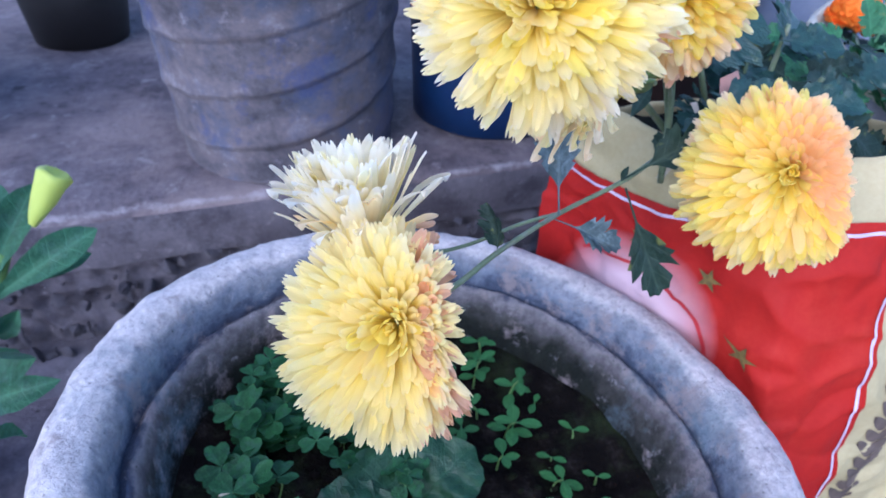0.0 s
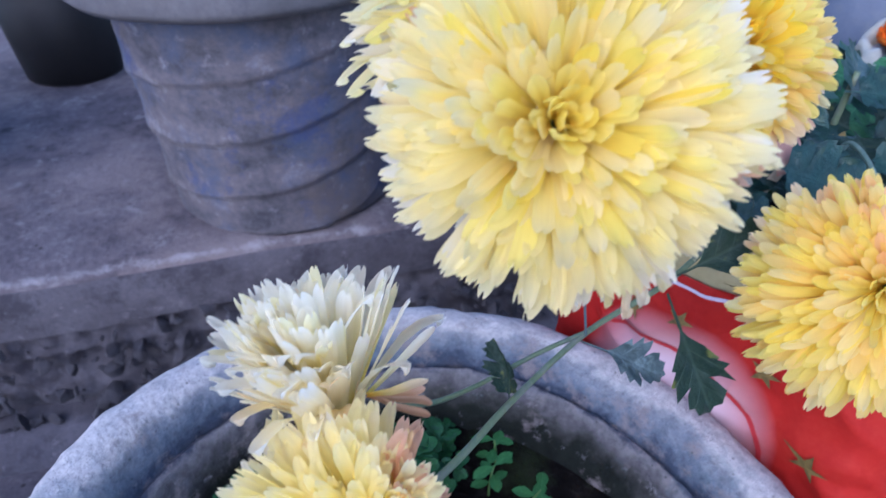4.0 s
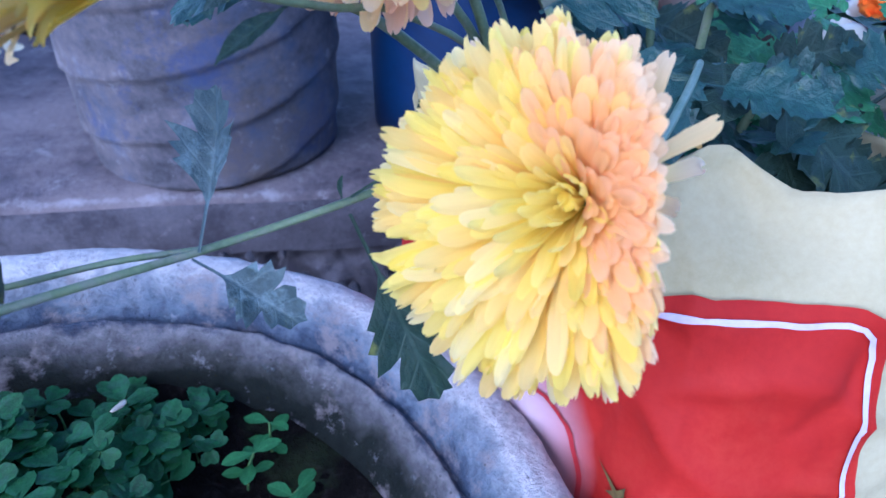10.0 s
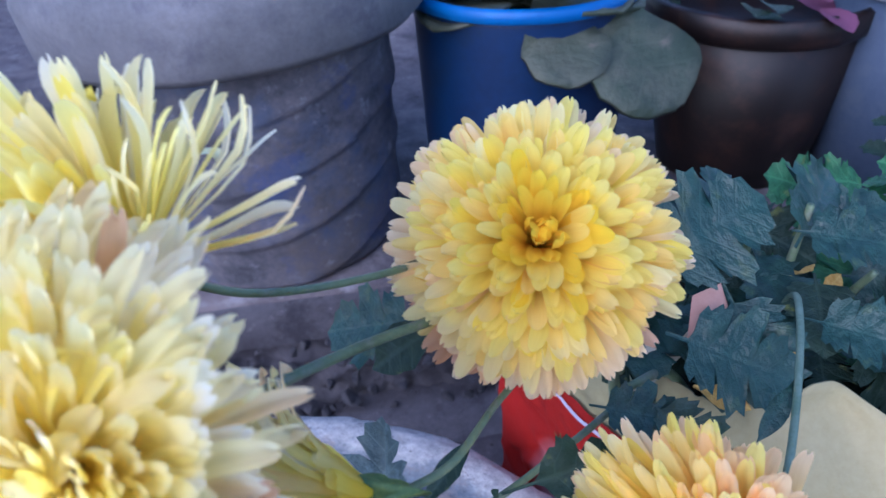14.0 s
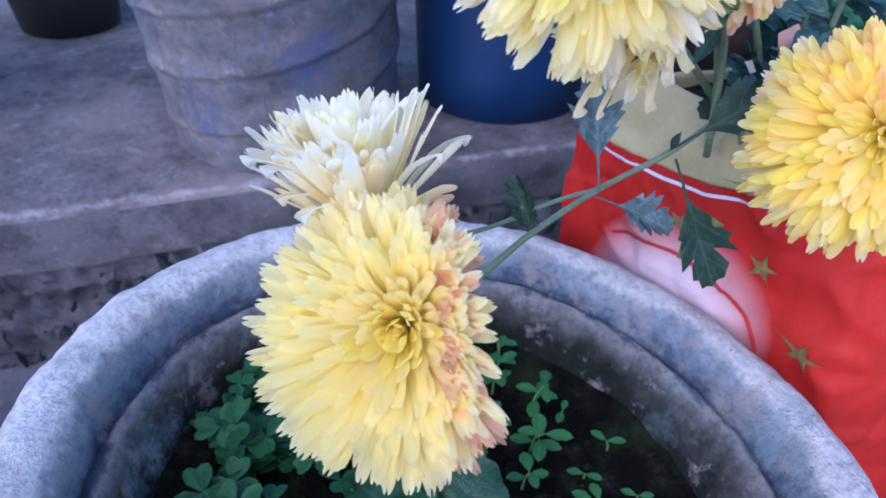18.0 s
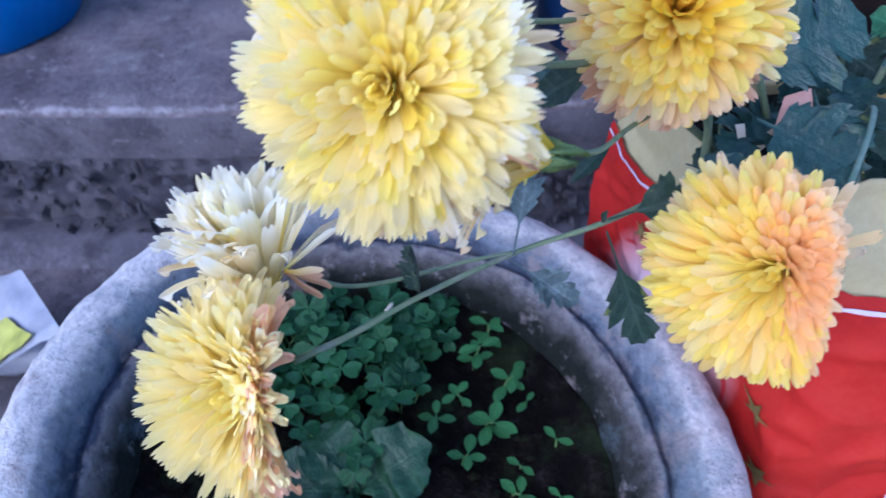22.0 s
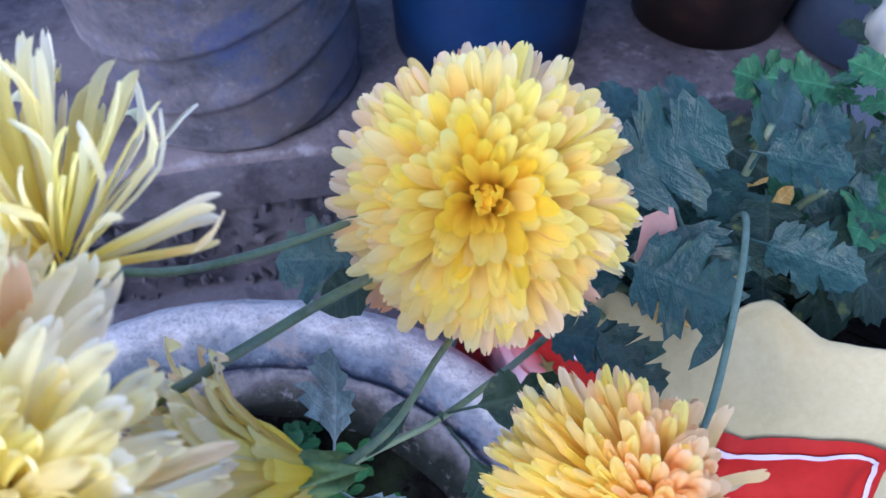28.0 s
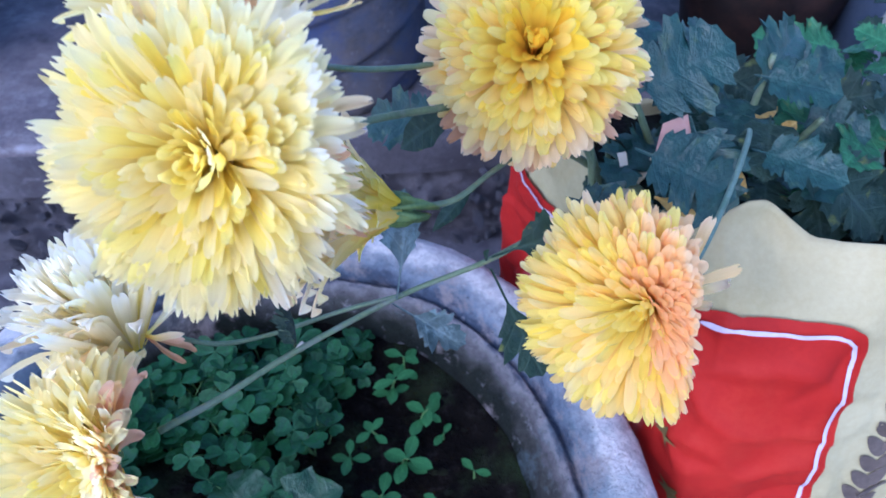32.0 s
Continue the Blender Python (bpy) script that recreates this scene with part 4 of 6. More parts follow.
def leaf(parent, base, tip, up=(0, 0, 1), kind="lobed", mat=None, seed=0, wide=1.0, fold=0.25, droop=0.15, name="leaf", twist=0.0):
    m, l = frame_of(base, tip, up)
    if kind in TOOTHED:
        bm = toothed_blade(TOOTHED[kind], fold, droop, 0.09, seed, twist)
    else:
        bm = blade({"oval": OVAL, "lance": LANCE, "spatula": SPATULA}[kind], 16, fold, droop, 0.03, seed, 0.5, twist)
    return part(name, bm, mat or M_LEAF, parent, m=m @ Matrix.Diagonal((l * wide, l, l, 1)))


# round golden flower
f5 = root("chrysanthemum", (0.150, 0.075, 0.33), "round golden-yellow chrysanthemum with a pompon head on a green stem", "flower", "chrysanthemums")


def tinge(pale, far, share):
    return lambda er, u, r: r.choice(far) if r.random() < share * u else r.choice(pale)


head(f5, (0.106, 0.043, 0.445), (-0.10, -0.72, 0.68), 0.0352, 620,
     [(0.03, 1, 12, 0.84, 0.94, "core", ["core"]), (0.12, 10, 30, 0.95, 1.0, "spoon", lambda er, u, r: "core" if u + r.gauss(0, 0.2) < 0.35 else "gold"), (0.25, 26, 50, 0.93, 1.0, "spoon", lambda er, u, r: r.choice(["gold", "gold", "apricot"]) if u + r.gauss(0, 0.15) < 0.6 else r.choice(["gold", "apricot", "yellow"])), (0.28, 46, 72, 0.98, 1.02, "spoon", lambda er, u, r: r.choice(["yellow", "apricot", "gold"]) if u + r.gauss(0, 0.12) < 0.3 else r.choice(["apricot", "blush", "blush", "yellow"])), (0.30, 68, 108, 1.02, 0.94, "spoon", lambda er, u, r: "blush" if u + r.gauss(0, 0.15) < 0.3 else r.choice(["blush", "peach", "withered", "withered"]))],
     "golden-yellow pompon flower head", 11, dome=0.88, joins=(0, 1, 4))
stem(f5, [(0.150, 0.075, 0.33), (0.142, 0.072, 0.38), (0.128, 0.066, 0.415), (0.112, 0.058, 0.428)], [0.0018, 0.0016])

# peach flower on an arching stem
f3 = root("chrysanthemum", (0.214, 0.078, 0.33), "peach and yellow chrysanthemum hanging from an arching pale stem", "flower", "chrysanthemums")
AX3 = Vector((-0.66, -0.62, 0.30)).normalized()


def peachy(er, u, r):
    side = er.dot(Vector((0.75, -0.1, 0.35))) + r.gauss(0, 0.14)
    return "peach" if side > -0.2 else "blush"


def peachy_inner(er, u, r):
    side = er.dot(Vector((0.75, -0.1, 0.35))) + r.gauss(0, 0.2)
    return "peach" if side > 0.3 else r.choice(["gold", "apricot", "apricot"]) if side > -0.3 else r.choice(["yellow", "gold", "gold", "apricot"])


h3 = head(f3, (0.1375, -0.0205, 0.3885), AX3, 0.0352, 760,
     [(0.05, 5, 28, 0.7, 0.95, "core", ["core_pale"]), (0.27, 24, 52, 0.88, 1.0, "spoon", peachy_inner), (0.38, 48, 82, 0.97, 1.04, "spoon", peachy_inner), (0.32, 78, 110, 1.02, 0.84, "spoon", peachy)],
     "peach-tinged yellow flower head", 12, dome=0.55, lop=(-0.24, 0.06, -0.14), deep=0.06, close=(0.72, -0.2, 0.0), fat=0.88)
stem(f3, [(0.205, 0.085, 0.33), (0.212, 0.082, 0.365), (0.214, 0.078, 0.381), (0.205, 0.062, 0.387), (0.188, 0.036, 0.389), (0.168, 0.008, 0.389), (0.150, -0.014, 0.388)], [0.0013, 0.0013, 0.0012, 0.0012], M_STEM_PALE)
leaf(f3, (0.186, 0.034, 0.389), (0.168, 0.019, 0.383), (0.1, -0.5, 1), "lance", M_LEAF, 4)

for k, (tip, paint) in enumerate([((0.1620, -0.0220, 0.4060), "peach"), ((0.1560, -0.0090, 0.4150), "peach"), ((0.1620, -0.0230, 0.3960), "blush"), ((0.1580, -0.0240, 0.3860), "peach")]):
    loose_petal(h3, (0.1450, -0.0180, 0.391), tip, paint, k, 0.045, (-0.3, -0.8, 0.4), "strap")

# large pale flower
f2 = root("chrysanthemum", (0.160, 0.085, 0.33), "large pale-yellow chrysanthemum with shaggy strap petals", "flower", "chrysanthemums")
h2 = head(f2, (0.015, -0.022, 0.461), (-0.2, -0.82, 0.48), 0.0375, 560,
     [(0.05, 5, 28, 0.7, 0.95, "core", ["core_pale"]), (0.27, 22, 52, 0.9, 1.0, "strap", ["core_pale", "yellow", "pale"]), (0.38, 48, 82, 0.96, 1.05, "strap", lambda er, u, r: "yellow" if u + r.gauss(0, 0.12) < 0.4 else "pale"), (0.32, 78, 108, 1.02, 0.93, "strap", tinge(["white", "white", "pale"], ["blush", "white", "withered"], 0.3))],
     "large pale-yellow shaggy flower head", 13, dome=0.55, lop=(0.06, 0.0, 0.02), deep=0.02, close=(0.34, 0, 0), fat=1.1)
stem(f2, [(0.160, 0.085, 0.33), (0.140, 0.075, 0.385), (0.110, 0.055, 0.420), (0.072, 0.031, 0.434), (0.050, 0.012, 0.444), (0.030, -0.002, 0.448), (0.022, -0.010, 0.452)], [0.0015, 0.0011])
leaf(f2, (0.082, 0.038, 0.430), (0.058, 0.041, 0.412), (-0.3, -0.6, 0.7), "lance", M_LEAF_DARK, 7, 1.6)

for k, (dx, dz, paint) in enumerate([(-0.016, 0.040, "blush"), (-0.008, 0.043, "withered"), (0.0, 0.042, "white"), (0.006, 0.044, "blush"), (0.013, 0.043, "withered"), (0.020, 0.037, "white"), (-0.022, 0.034, "white"), (0.010, 0.040, "white")]):
    loose_petal(h2, (0.017, -0.014, 0.463), (0.017 + dx, -0.008 + 0.004 * (k % 2), 0.461 + 0.86 * dz), paint, k % 6, 0.05, (-0.1, -0.9, 0.3), "strap")

# spiky flower behind it
f7 = root("chrysanthemum", (0.165, 0.09, 0.33), "pale spiky chrysanthemum with loose quilled petals", "flower", "chrysanthemums")
def quilled(er):
    return "quill" if er.x > 0.3 else "strap"


head(f7, (0.022, 0.008, 0.482), (-0.34, -0.22, 0.92), 0.0385, 420,
     [(0.08, 8, 25, 0.8, 0.95, "core", ["core_pale"]), (0.3, 25, 50, 0.88, 1.0, quilled, ["yellow", "core_pale", "pale"]), (0.36, 46, 80, 0.95, 1.05, quilled, ["white", "pale", "pale", "yellow"]), (0.26, 74, 96, 1.04, 0.96, quilled, tinge(["white", "pale"], ["blush"], 0.3))],
     "pale spiky flower head", 14, dome=0.62, lop=(-0.2, 0.06, 0.0), gap=lambda er, u, r: (er.x > 0.35 and r.random() < 0.7) or (er.y < -0.35 and r.random() < 0.75))
stem(f7, [(0.165, 0.09, 0.33), (0.145, 0.085, 0.40), (0.110, 0.064, 0.436), (0.068, 0.041, 0.444), (0.040, 0.025, 0.455), (0.024, 0.015, 0.470)], [0.0012, 0.0009])

# flower seen from the side, half withered
f6 = root("chrysanthemum", (0.155, 0.08, 0.33), "half-withered yellow chrysanthemum seen from the side, green calyx", "flower", "chrysanthemums")
CAL = Vector((0.063, -0.014, 0.431))
AX6 = Vector((-0.95, -0.04, 0.20)).normalized()
h6 = head(f6, CAL + AX6 * 0.006, AX6, 0.037, 600,
          [(0.2, 2, 16, 0.9, 1.12, "strap", ["pale", "blush"]), (0.32, 8, 26, 0.85, 1.12, "strap", ["pale", "blush", "yellow"]), (0.33, 14, 32, 0.65, 1.08, "strap", ["white", "yellow", "blush", "pale"]), (0.15, 20, 38, 0.25, 0.5, "limp", ["yellow", "gold"])],
          "half-closed withering flower head", 15, deep=0.1, dome=1.0, joins=(0,), knob=0.25, fat=1.25, lop=(0, 0, -0.05))
bm = lathe([(0.0012, -0.002), (0.0032, -0.0015), (0.0047, 0.0005), (0.0052, 0.003), (0.0050, 0.005), (0.0042, 0.0065)], 22, 0.10)
e1 = AX6.orthogonal().normalized()
part("calyx", bm, M_CALYX, f6, "green scaly calyx", Matrix.Translation(CAL + AX6 * 0.002) @ Matrix((e1, AX6.cross(e1), AX6)).transposed().to_4x4())
stem(f6, [(0.155, 0.08, 0.33), (0.138, 0.068, 0.385), (0.108, 0.038, 0.410), (0.091, 0.020, 0.416), (0.076, -0.002, 0.424), (0.064, -0.013, 0.431)], [0.0013, 0.0010, 0.0009, 0.0010])
leaf(f6, (0.083, 0.008, 0.420), (0.068, -0.004, 0.414), (-0.2, -0.5, 0.8), "lance", M_LEAF_DARK, 9, 1.0)

# long stem that carries two flowers over the pot
f1 = root("chrysanthemum", (0.170, 0.075, 0.33), "pair of pale-yellow chrysanthemums on a long arching green stem", "flower", "chrysanthemums")


def aging(er, u, r):
    side = er.dot(Vector((0.8, 0.1, -0.15)))
    return r.choice(["withered", "withered", "withered", "peach"]) if side > 0.12 and r.random() < 0.85 else r.choice(["pale", "pale", "white"])


AX1 = Vector((-0.46, -0.72, 0.46)).normalized()
head(f1, (-0.0350, -0.046, 0.3670), AX1, 0.0362, 560,
     [(0.05, 5, 28, 0.7, 0.95, "core", ["core_pale"]), (0.27, 22, 52, 0.9, 1.0, "strap", ["yellow"]), (0.38, 48, 82, 0.97, 1.04, "strap", lambda er, u, r: r.choice(["blush", "peach"]) if er.x > 0.5 and u > 0.6 and r.random() < 0.3 else "yellow" if u + r.gauss(0, 0.12) < 0.45 else "pale"), (0.32, 78, 106, 1.02, 0.9, "strap", aging)],
     "pale-yellow shaggy flower head with browning petals", 16, dome=0.55, lop=(0.0, 0.05, -0.14), deep=0.05, close=(0.62, -0.2, 0.05), fat=1.08)
h8 = head(f1, (-0.036, -0.007, 0.3755), (-0.13, 0.18, 0.97), 0.0475, 250,
     [(0.12, 3, 14, 0.95, 1.0, "strap", ["white"]), (0.3, 9, 24, 0.95, 1.02, "strap", ["white", "white", "pale"]), (0.36, 20, 31, 0.97, 1.03, "strap", ["white"]), (0.22, 28, 37, 0.95, 0.75, "strap", ["white", "blush", "white"])],
     "creamy white flower head with loose petals", 17, dome=0.9, lop=(0.0, 0, 0.0), joins=(0,), fat=1.15, gap=lambda er, u, r: er.x > 0.25 and r.random() < 0.75)
for k, (tip, paint) in enumerate([((-0.014, -0.018, 0.386), "withered"), ((-0.013, -0.022, 0.380), "withered"), ((-0.016, -0.020, 0.390), "blush"), ((-0.011, -0.016, 0.378), "withered"), ((-0.008, -0.008, 0.398), "white")]):
    loose_petal(h8, (-0.028, -0.010, 0.380), tip, paint, k, 0.03)
stem(f1, [(0.170, 0.075, 0.33), (0.150, 0.062, 0.36), (0.120, 0.042, 0.366), (0.091, 0.028, 0.363), (0.057, 0.019, 0.357), (0.018, -0.007, 0.361), (-0.005, -0.024, 0.362), (-0.024, -0.036, 0.363)], [0.0015, 0.0013, 0.0011, 0.0011, 0.0013])
stem(f1, [(0.057, 0.019, 0.357), (0.035, 0.012, 0.359), (0.008, 0.004, 0.358), (-0.010, -0.001, 0.361), (-0.024, -0.003, 0.370)], [0.0009, 0.0008, 0.0010], None, "side_stem")
leaf(f1, (0.093, 0.026, 0.361), (0.117, 0.012, 0.303), (-0.2, -1, 0.2), "fan", M_LEAF_DARK, 21, 0.66, 0.3, 0.0)
leaf(f1, (0.055, 0.0165, 0.3575), (0.064, 0.046, 0.387), (-0.3, -0.9, 0.3), "fan", M_LEAF_GREY, 22, 0.8, 0.5, -0.15, twist=0.35)
leaf(f1, (0.053, 0.016, 0.356), (0.079, -0.002, 0.350), (-0.2, -0.4, 1), "fan", M_LEAF_GREY, 23, 0.9, 0.55, 0.2, twist=-0.3)
leaf(f1, (0.017, -0.006, 0.358), (0.022, 0.007, 0.3730), (-0.4, -0.9, 0.3), "lobed", M_LEAF_DARK, 24, 0.75, 1.1, -0.45, twist=0.9)
leaf(f1, (0.093, 0.029, 0.364), (0.125, 0.016, 0.392), (-0.4, -0.6, 0.6), "fan", M_LEAF_DARK, 25, 0.85, 0.5, 0.1)
leaf(f1, (0.091, 0.028, 0.363), (0.090, 0.024, 0.373), (-0.5, -0.5, 0.8), "lance", M_LEAF_DARK, 26, 1.2)

# ---- the printed sack, used as a plant bag ----
BAG = [(0.130, 0.164), (0.147, 0.119), (0.160, 0.075), (0.180, 0.037), (0.1955, 0.0135), (0.206, 0.0095), (0.230, 0.006), (0.252, 0.003), (0.278, 0.0045), (0.302, 0.006), (0.334, 0.008), (0.350, 0.022), (0.352, 0.065), (0.348, 0.115), (0.330, 0.170), (0.25, 0.185), (0.17, 0.185)]
sack = root("printed_sack", (0.23, 0.09, FLOOR_Z), "crumpled cream sack with a red printed panel beside the pot", "sack")
lens = [0.0]
for p, q in zip(BAG, BAG[1:] + BAG[:1]):
    lens.append(lens[-1] + math.dist(p, q))


S_FOLD = lens[4]


def bag_xy(s):
    s %= lens[-1]
    for k in range(len(BAG)):
        if s <= lens[k + 1]:
            t = (s - lens[k]) / (lens[k + 1] - lens[k])
            p, q = BAG[k], BAG[(k + 1) % len(BAG)]
            return Vector((p[0] + (q[0] - p[0]) * t, p[1] + (q[1] - p[1]) * t, 0))
    return Vector((*BAG[0], 0))


def bag_point(s, z, out=0.0):
    """A place on the sack: s along its girth, z up; creased, and bulging a little."""
    p = bag_xy(s)
    d = bag_xy(s + 0.004) - bag_xy(s - 0.004)
    n = Vector((d.y, -d.x, 0)).normalized()
    crease = 0.0045 * noise.noise((13 * s + 6 * z, 9 * z - 4 * s, 9.5)) + 0.0030 * noise.noise((22 * s, 15 * z, 1.5)) + 0.0030 * (1 - abs(noise.noise((26 * s + 22 * z, 34 * z - 14 * s, 5.5)))) ** 5 - 0.0022 * (1 - abs(noise.noise((19 * s - 24 * z, 21 * z + 12 * s, 8.5)))) ** 6 + 0.0018 * noise.noise((48 * s + 30 * z, 40 * z - 20 * s, 3.5)) + 0.0007 * noise.noise((130 * s, 120 * z, 2.5))
    h = min(1.0, max(0.0, (z - 0.322) / 0.036))
    back = float(np.interp(s, [0, S_FOLD - 0.07, S_FOLD - 0.02, S_FOLD + 0.024, S_FOLD + 0.045, S_FOLD + 0.065, S_FOLD + 0.085], [0.0, 0.006, 0.03, 0.043, 0.025, 0.01, 0.0])) * h * h * (3 - 2 * h)
    lean = 0.2 * min(0.16, max(0.0, 0.323 - z)) * min(1.0, max(0.0, (s - S_FOLD + 0.05) / 0.05)) * (1 if p.y < 0.03 else 0.3)
    return Vector((p.x + 0.1 * back, p.y + back - lean, z)) + n * (crease + out)


def bag_top(s):
    """Height of the sack's uneven upper hem."""
    knots = [(0.0, 0.358), (0.02, 0.357), (0.08, 0.350), (0.12, 0.348), (S_FOLD - 0.02, 0.353), (S_FOLD - 0.004, 0.360), (S_FOLD + 0.008, 0.3655), (S_FOLD + 0.016, 0.3655), (S_FOLD + 0.026, 0.360), (S_FOLD + 0.036, 0.3550), (S_FOLD + 0.046, 0.357), (S_FOLD + 0.058, 0.3635), (S_FOLD + 0.09, 0.3675), (S_FOLD + 0.13, 0.360), (S_FOLD + 0.2, 0.338), (S_FOLD + 0.3, 0.324), (lens[-1] - 0.05, 0.326), (lens[-1], 0.356)]
    return float(np.interp(s, [k[0] for k in knots], [k[1] for k in knots])) + 0.0012 * noise.noise((60 * s, 1, 1))


def bag_strip(s0, s1, zlow, zhigh, ns, nz, out):
    bm = bmesh.new()
    rows = []
    for j in range(nz + 1):
        row = []
        for i in range(ns + 1):
            s = s0 + (s1 - s0) * i / ns
            lo, hi = zlow(s), zhigh(s)
            row.append(bm.verts.new(bag_point(s, lo + (hi - lo) * j / nz, out)))
        rows.append(row)
    for a, b in zip(rows, rows[1:]):
        for i in range(ns):
            bm.faces.new((a[i], a[i + 1], b[i + 1], b[i]))
    return bm


bm = bag_strip(0, lens[-1], lambda s: FLOOR_Z, bag_top, 260, 90, 0.0)
bmesh.ops.remove_doubles(bm, verts=bm.verts, dist=1e-5)
# rolled hem: the edge turns outwards and down behind itself
body = part("sack_cloth", bm, M_PAPER, sack)
body.modifiers.new("thickness", "SOLIDIFY").thickness = -0.0009


def red_top(s):
    return float(np.interp(s, [0.0, 0.03, 0.09, S_FOLD - 0.03, S_FOLD, S_FOLD + 0.03, S_FOLD + 0.049, S_FOLD + 0.056, S_FOLD + 0.060], [0.316, 0.310, 0.311, 0.319, 0.3310, 0.3315, 0.3325, 0.3295, 0.319]))


RED0, RED1 = 0.0005, S_FOLD + 0.060
part("red_panel", bag_strip(RED0, RED1, lambda s: FLOOR_Z + 0.02, red_top, 130, 110, 0.0034), M_RED, sack, "red printed panel with a white outline")


def bag_line(pts, width, out, mat, name, label=""):
    """A printed line on the sack along (girth, height) points."""
    bm = bmesh.new()
    rows = []
    fine = []
    for (a, b), (c, d) in zip(pts, pts[1:]):
        n = max(2, int(math.hypot(c - a, d - b) / 0.003))
        fine += [(a + (c - a) * k / n, b + (d - b) * k / n) for k in range(n)]
    fine.append(pts[-1])
    for k, (s, z) in enumerate(fine):
        p, q = fine[max(0, k - 1)], fine[min(len(fine) - 1, k + 1)]
        d = Vector((q[0] - p[0], q[1] - p[1])).normalized()
        rows.append([bm.verts.new(bag_point(s - d.y * width * w, z + d.x * width * w, out)) for w in (-0.5, 0.5)])
    for a, b in zip(rows, rows[1:]):
        bm.faces.new((a[0], a[1], b[1], b[0]))
    part(name, bm, mat, sack, label)


bag_line([(0.002, 0.311), (0.03, 0.305), (0.09, 0.306), (S_FOLD - 0.03, 0.314), (S_FOLD, 0.3260), (S_FOLD + 0.03, 0.3265), (S_FOLD + 0.045, 0.3275), (S_FOLD + 0.0495, 0.3265), (S_FOLD + 0.0532, 0.3230), (S_FOLD + 0.0550, 0.316), (S_FOLD + 0.0552, 0.30), (S_FOLD + 0.0552, 0.27), (S_FOLD + 0.0545, 0.22), (S_FOLD + 0.054, 0.1)], 0.0018, 0.0043, M_WHITE, "printed_outline", "thin white printed outline")


def bag_patch(points, out, mat, name, label=""):
    bm = bmesh.new()
    c = (sum(p[0] for p in points) / len(points), sum(p[1] for p in points) / len(points))
    hub = bm.verts.new(bag_point(*c, out))
    ring = [bm.verts.new(bag_point(*p, out)) for p in points]
    for a, b in zip(ring, ring[1:] + ring[:1]):
        bm.faces.new((hub, a, b))
    return part(name, bm, mat, sack, label)


def star(s, z, r, spin):
    pts = []
    for k in range(10):
        q = (r if k % 2 == 0 else 0.36 * r)
        pts.append((s + q * math.sin(k * math.pi / 5 + spin), z + q * math.cos(k * math.pi / 5 + spin)))
    bag_patch(pts, 0.0048, M_STAR, "printed_star", "small olive printed star")


# printed picture in the panel: a pale cloud with a red-edged arc and stars round it
arc = [(S_FOLD - 0.086 + 0.060 * math.cos(a), 0.220 + 0.045 * math.sin(a)) for a in np.linspace(-0.5, 2.3, 28)]
bag_line(arc, 0.0024, 0.0044, M_RED_LINE, "printed_arc")
for s, z, r, w in ((S_FOLD - 0.036, 0.279, 0.0085, 0.1), (S_FOLD - 0.013, 0.245, 0.0085, 0.25), (S_FOLD - 0.110, 0.277, 0.0075, -0.1), (S_FOLD - 0.081, 0.286, 0.0075, 0.3), (S_FOLD - 0.004, 0.212, 0.008, 0.4)):
    star(s, z, r, w)

# braided brown band down the sack's side
S_BRAID = S_FOLD + 0.0965
z = 0.355
while z > 0.08:
    for side in (-1, 1):
        pts = []
        for t in np.linspace(0, 2 * math.pi, 14, endpoint=False):
            u, v = 0.0086 * math.cos(t), 0.0037 * math.sin(t) * (1 - 0.35 * math.cos(t))
            ang = 0.85
            du, dv = u * math.cos(ang) - v * math.sin(ang), u * math.sin(ang) + v * math.cos(ang)
            pts.append((S_BRAID + 0.003 - 0.08 * (0.335 - z) + side * (0.0051 + du), z + dv + 0.0012 * side))
        bag_patch(pts if side > 0 else pts[::-1], 0.0017, M_BRAID, "printed_chevron")
    z -= 0.0112

# soil in the sack
bm = bmesh.new()
ring = [bm.verts.new(bag_xy(s) * 0.985 + Vector((0.003, 0.002, 0.318 + 0.004 * noise.noise((40 * s, 0, 0))))) for s in np.linspace(0, lens[-1], 60, endpoint=False)]
hub = bm.verts.new((0.235, 0.09, 0.325))
for a, b in zip(ring, ring[1:] + ring[:1]):
    bm.faces.new((hub, a, b))
bmesh.ops.subdivide_edges(bm, edges=bm.edges, cuts=3)
for v in bm.verts:
    v.co.z += 0.005 * noise.noise(v.co * 60)
tagged(part("sack_soil", bm, M_SOIL), "dark soil inside the open printed sack", "soil", kind="stuff")

# folded wrapper showing between the leaves
wrap = root("torn_wrapper", (0.168, 0.075, 0.33), "torn white and pink paper wrapper between the leaves", "wrapper")
bm = bmesh.new()
v = [bm.verts.new(p) for p in [(0.1545, 0.067, 0.374), (0.158, 0.067, 0.375), (0.1575, 0.071, 0.379), (0.1535, 0.0715, 0.3785)]]
bm.faces.new(v)
bmesh.ops.subdivide_edges(bm, edges=bm.edges, cuts=3, use_grid_fill=True)
for q in bm.verts:
    q.co += 0.0015 * Vector((0, noise.noise(q.co * 90), noise.noise(q.co * 120)))
part("white_piece", bm, M_WHITE_WRAP, wrap)
bm = bmesh.new()
v = [bm.verts.new(p) for p in [(0.168, 0.066, 0.378), (0.182, 0.066, 0.380), (0.184, 0.078, 0.392), (0.174, 0.078, 0.388), (0.188, 0.070, 0.377)]]
bm.faces.new((v[0], v[1], v[2], v[3]))
bm.faces.new((v[1], v[4], v[2]))
part("pink_piece", bm, M_FLESH, wrap, "pale pink torn corner")
bm = bmesh.new()
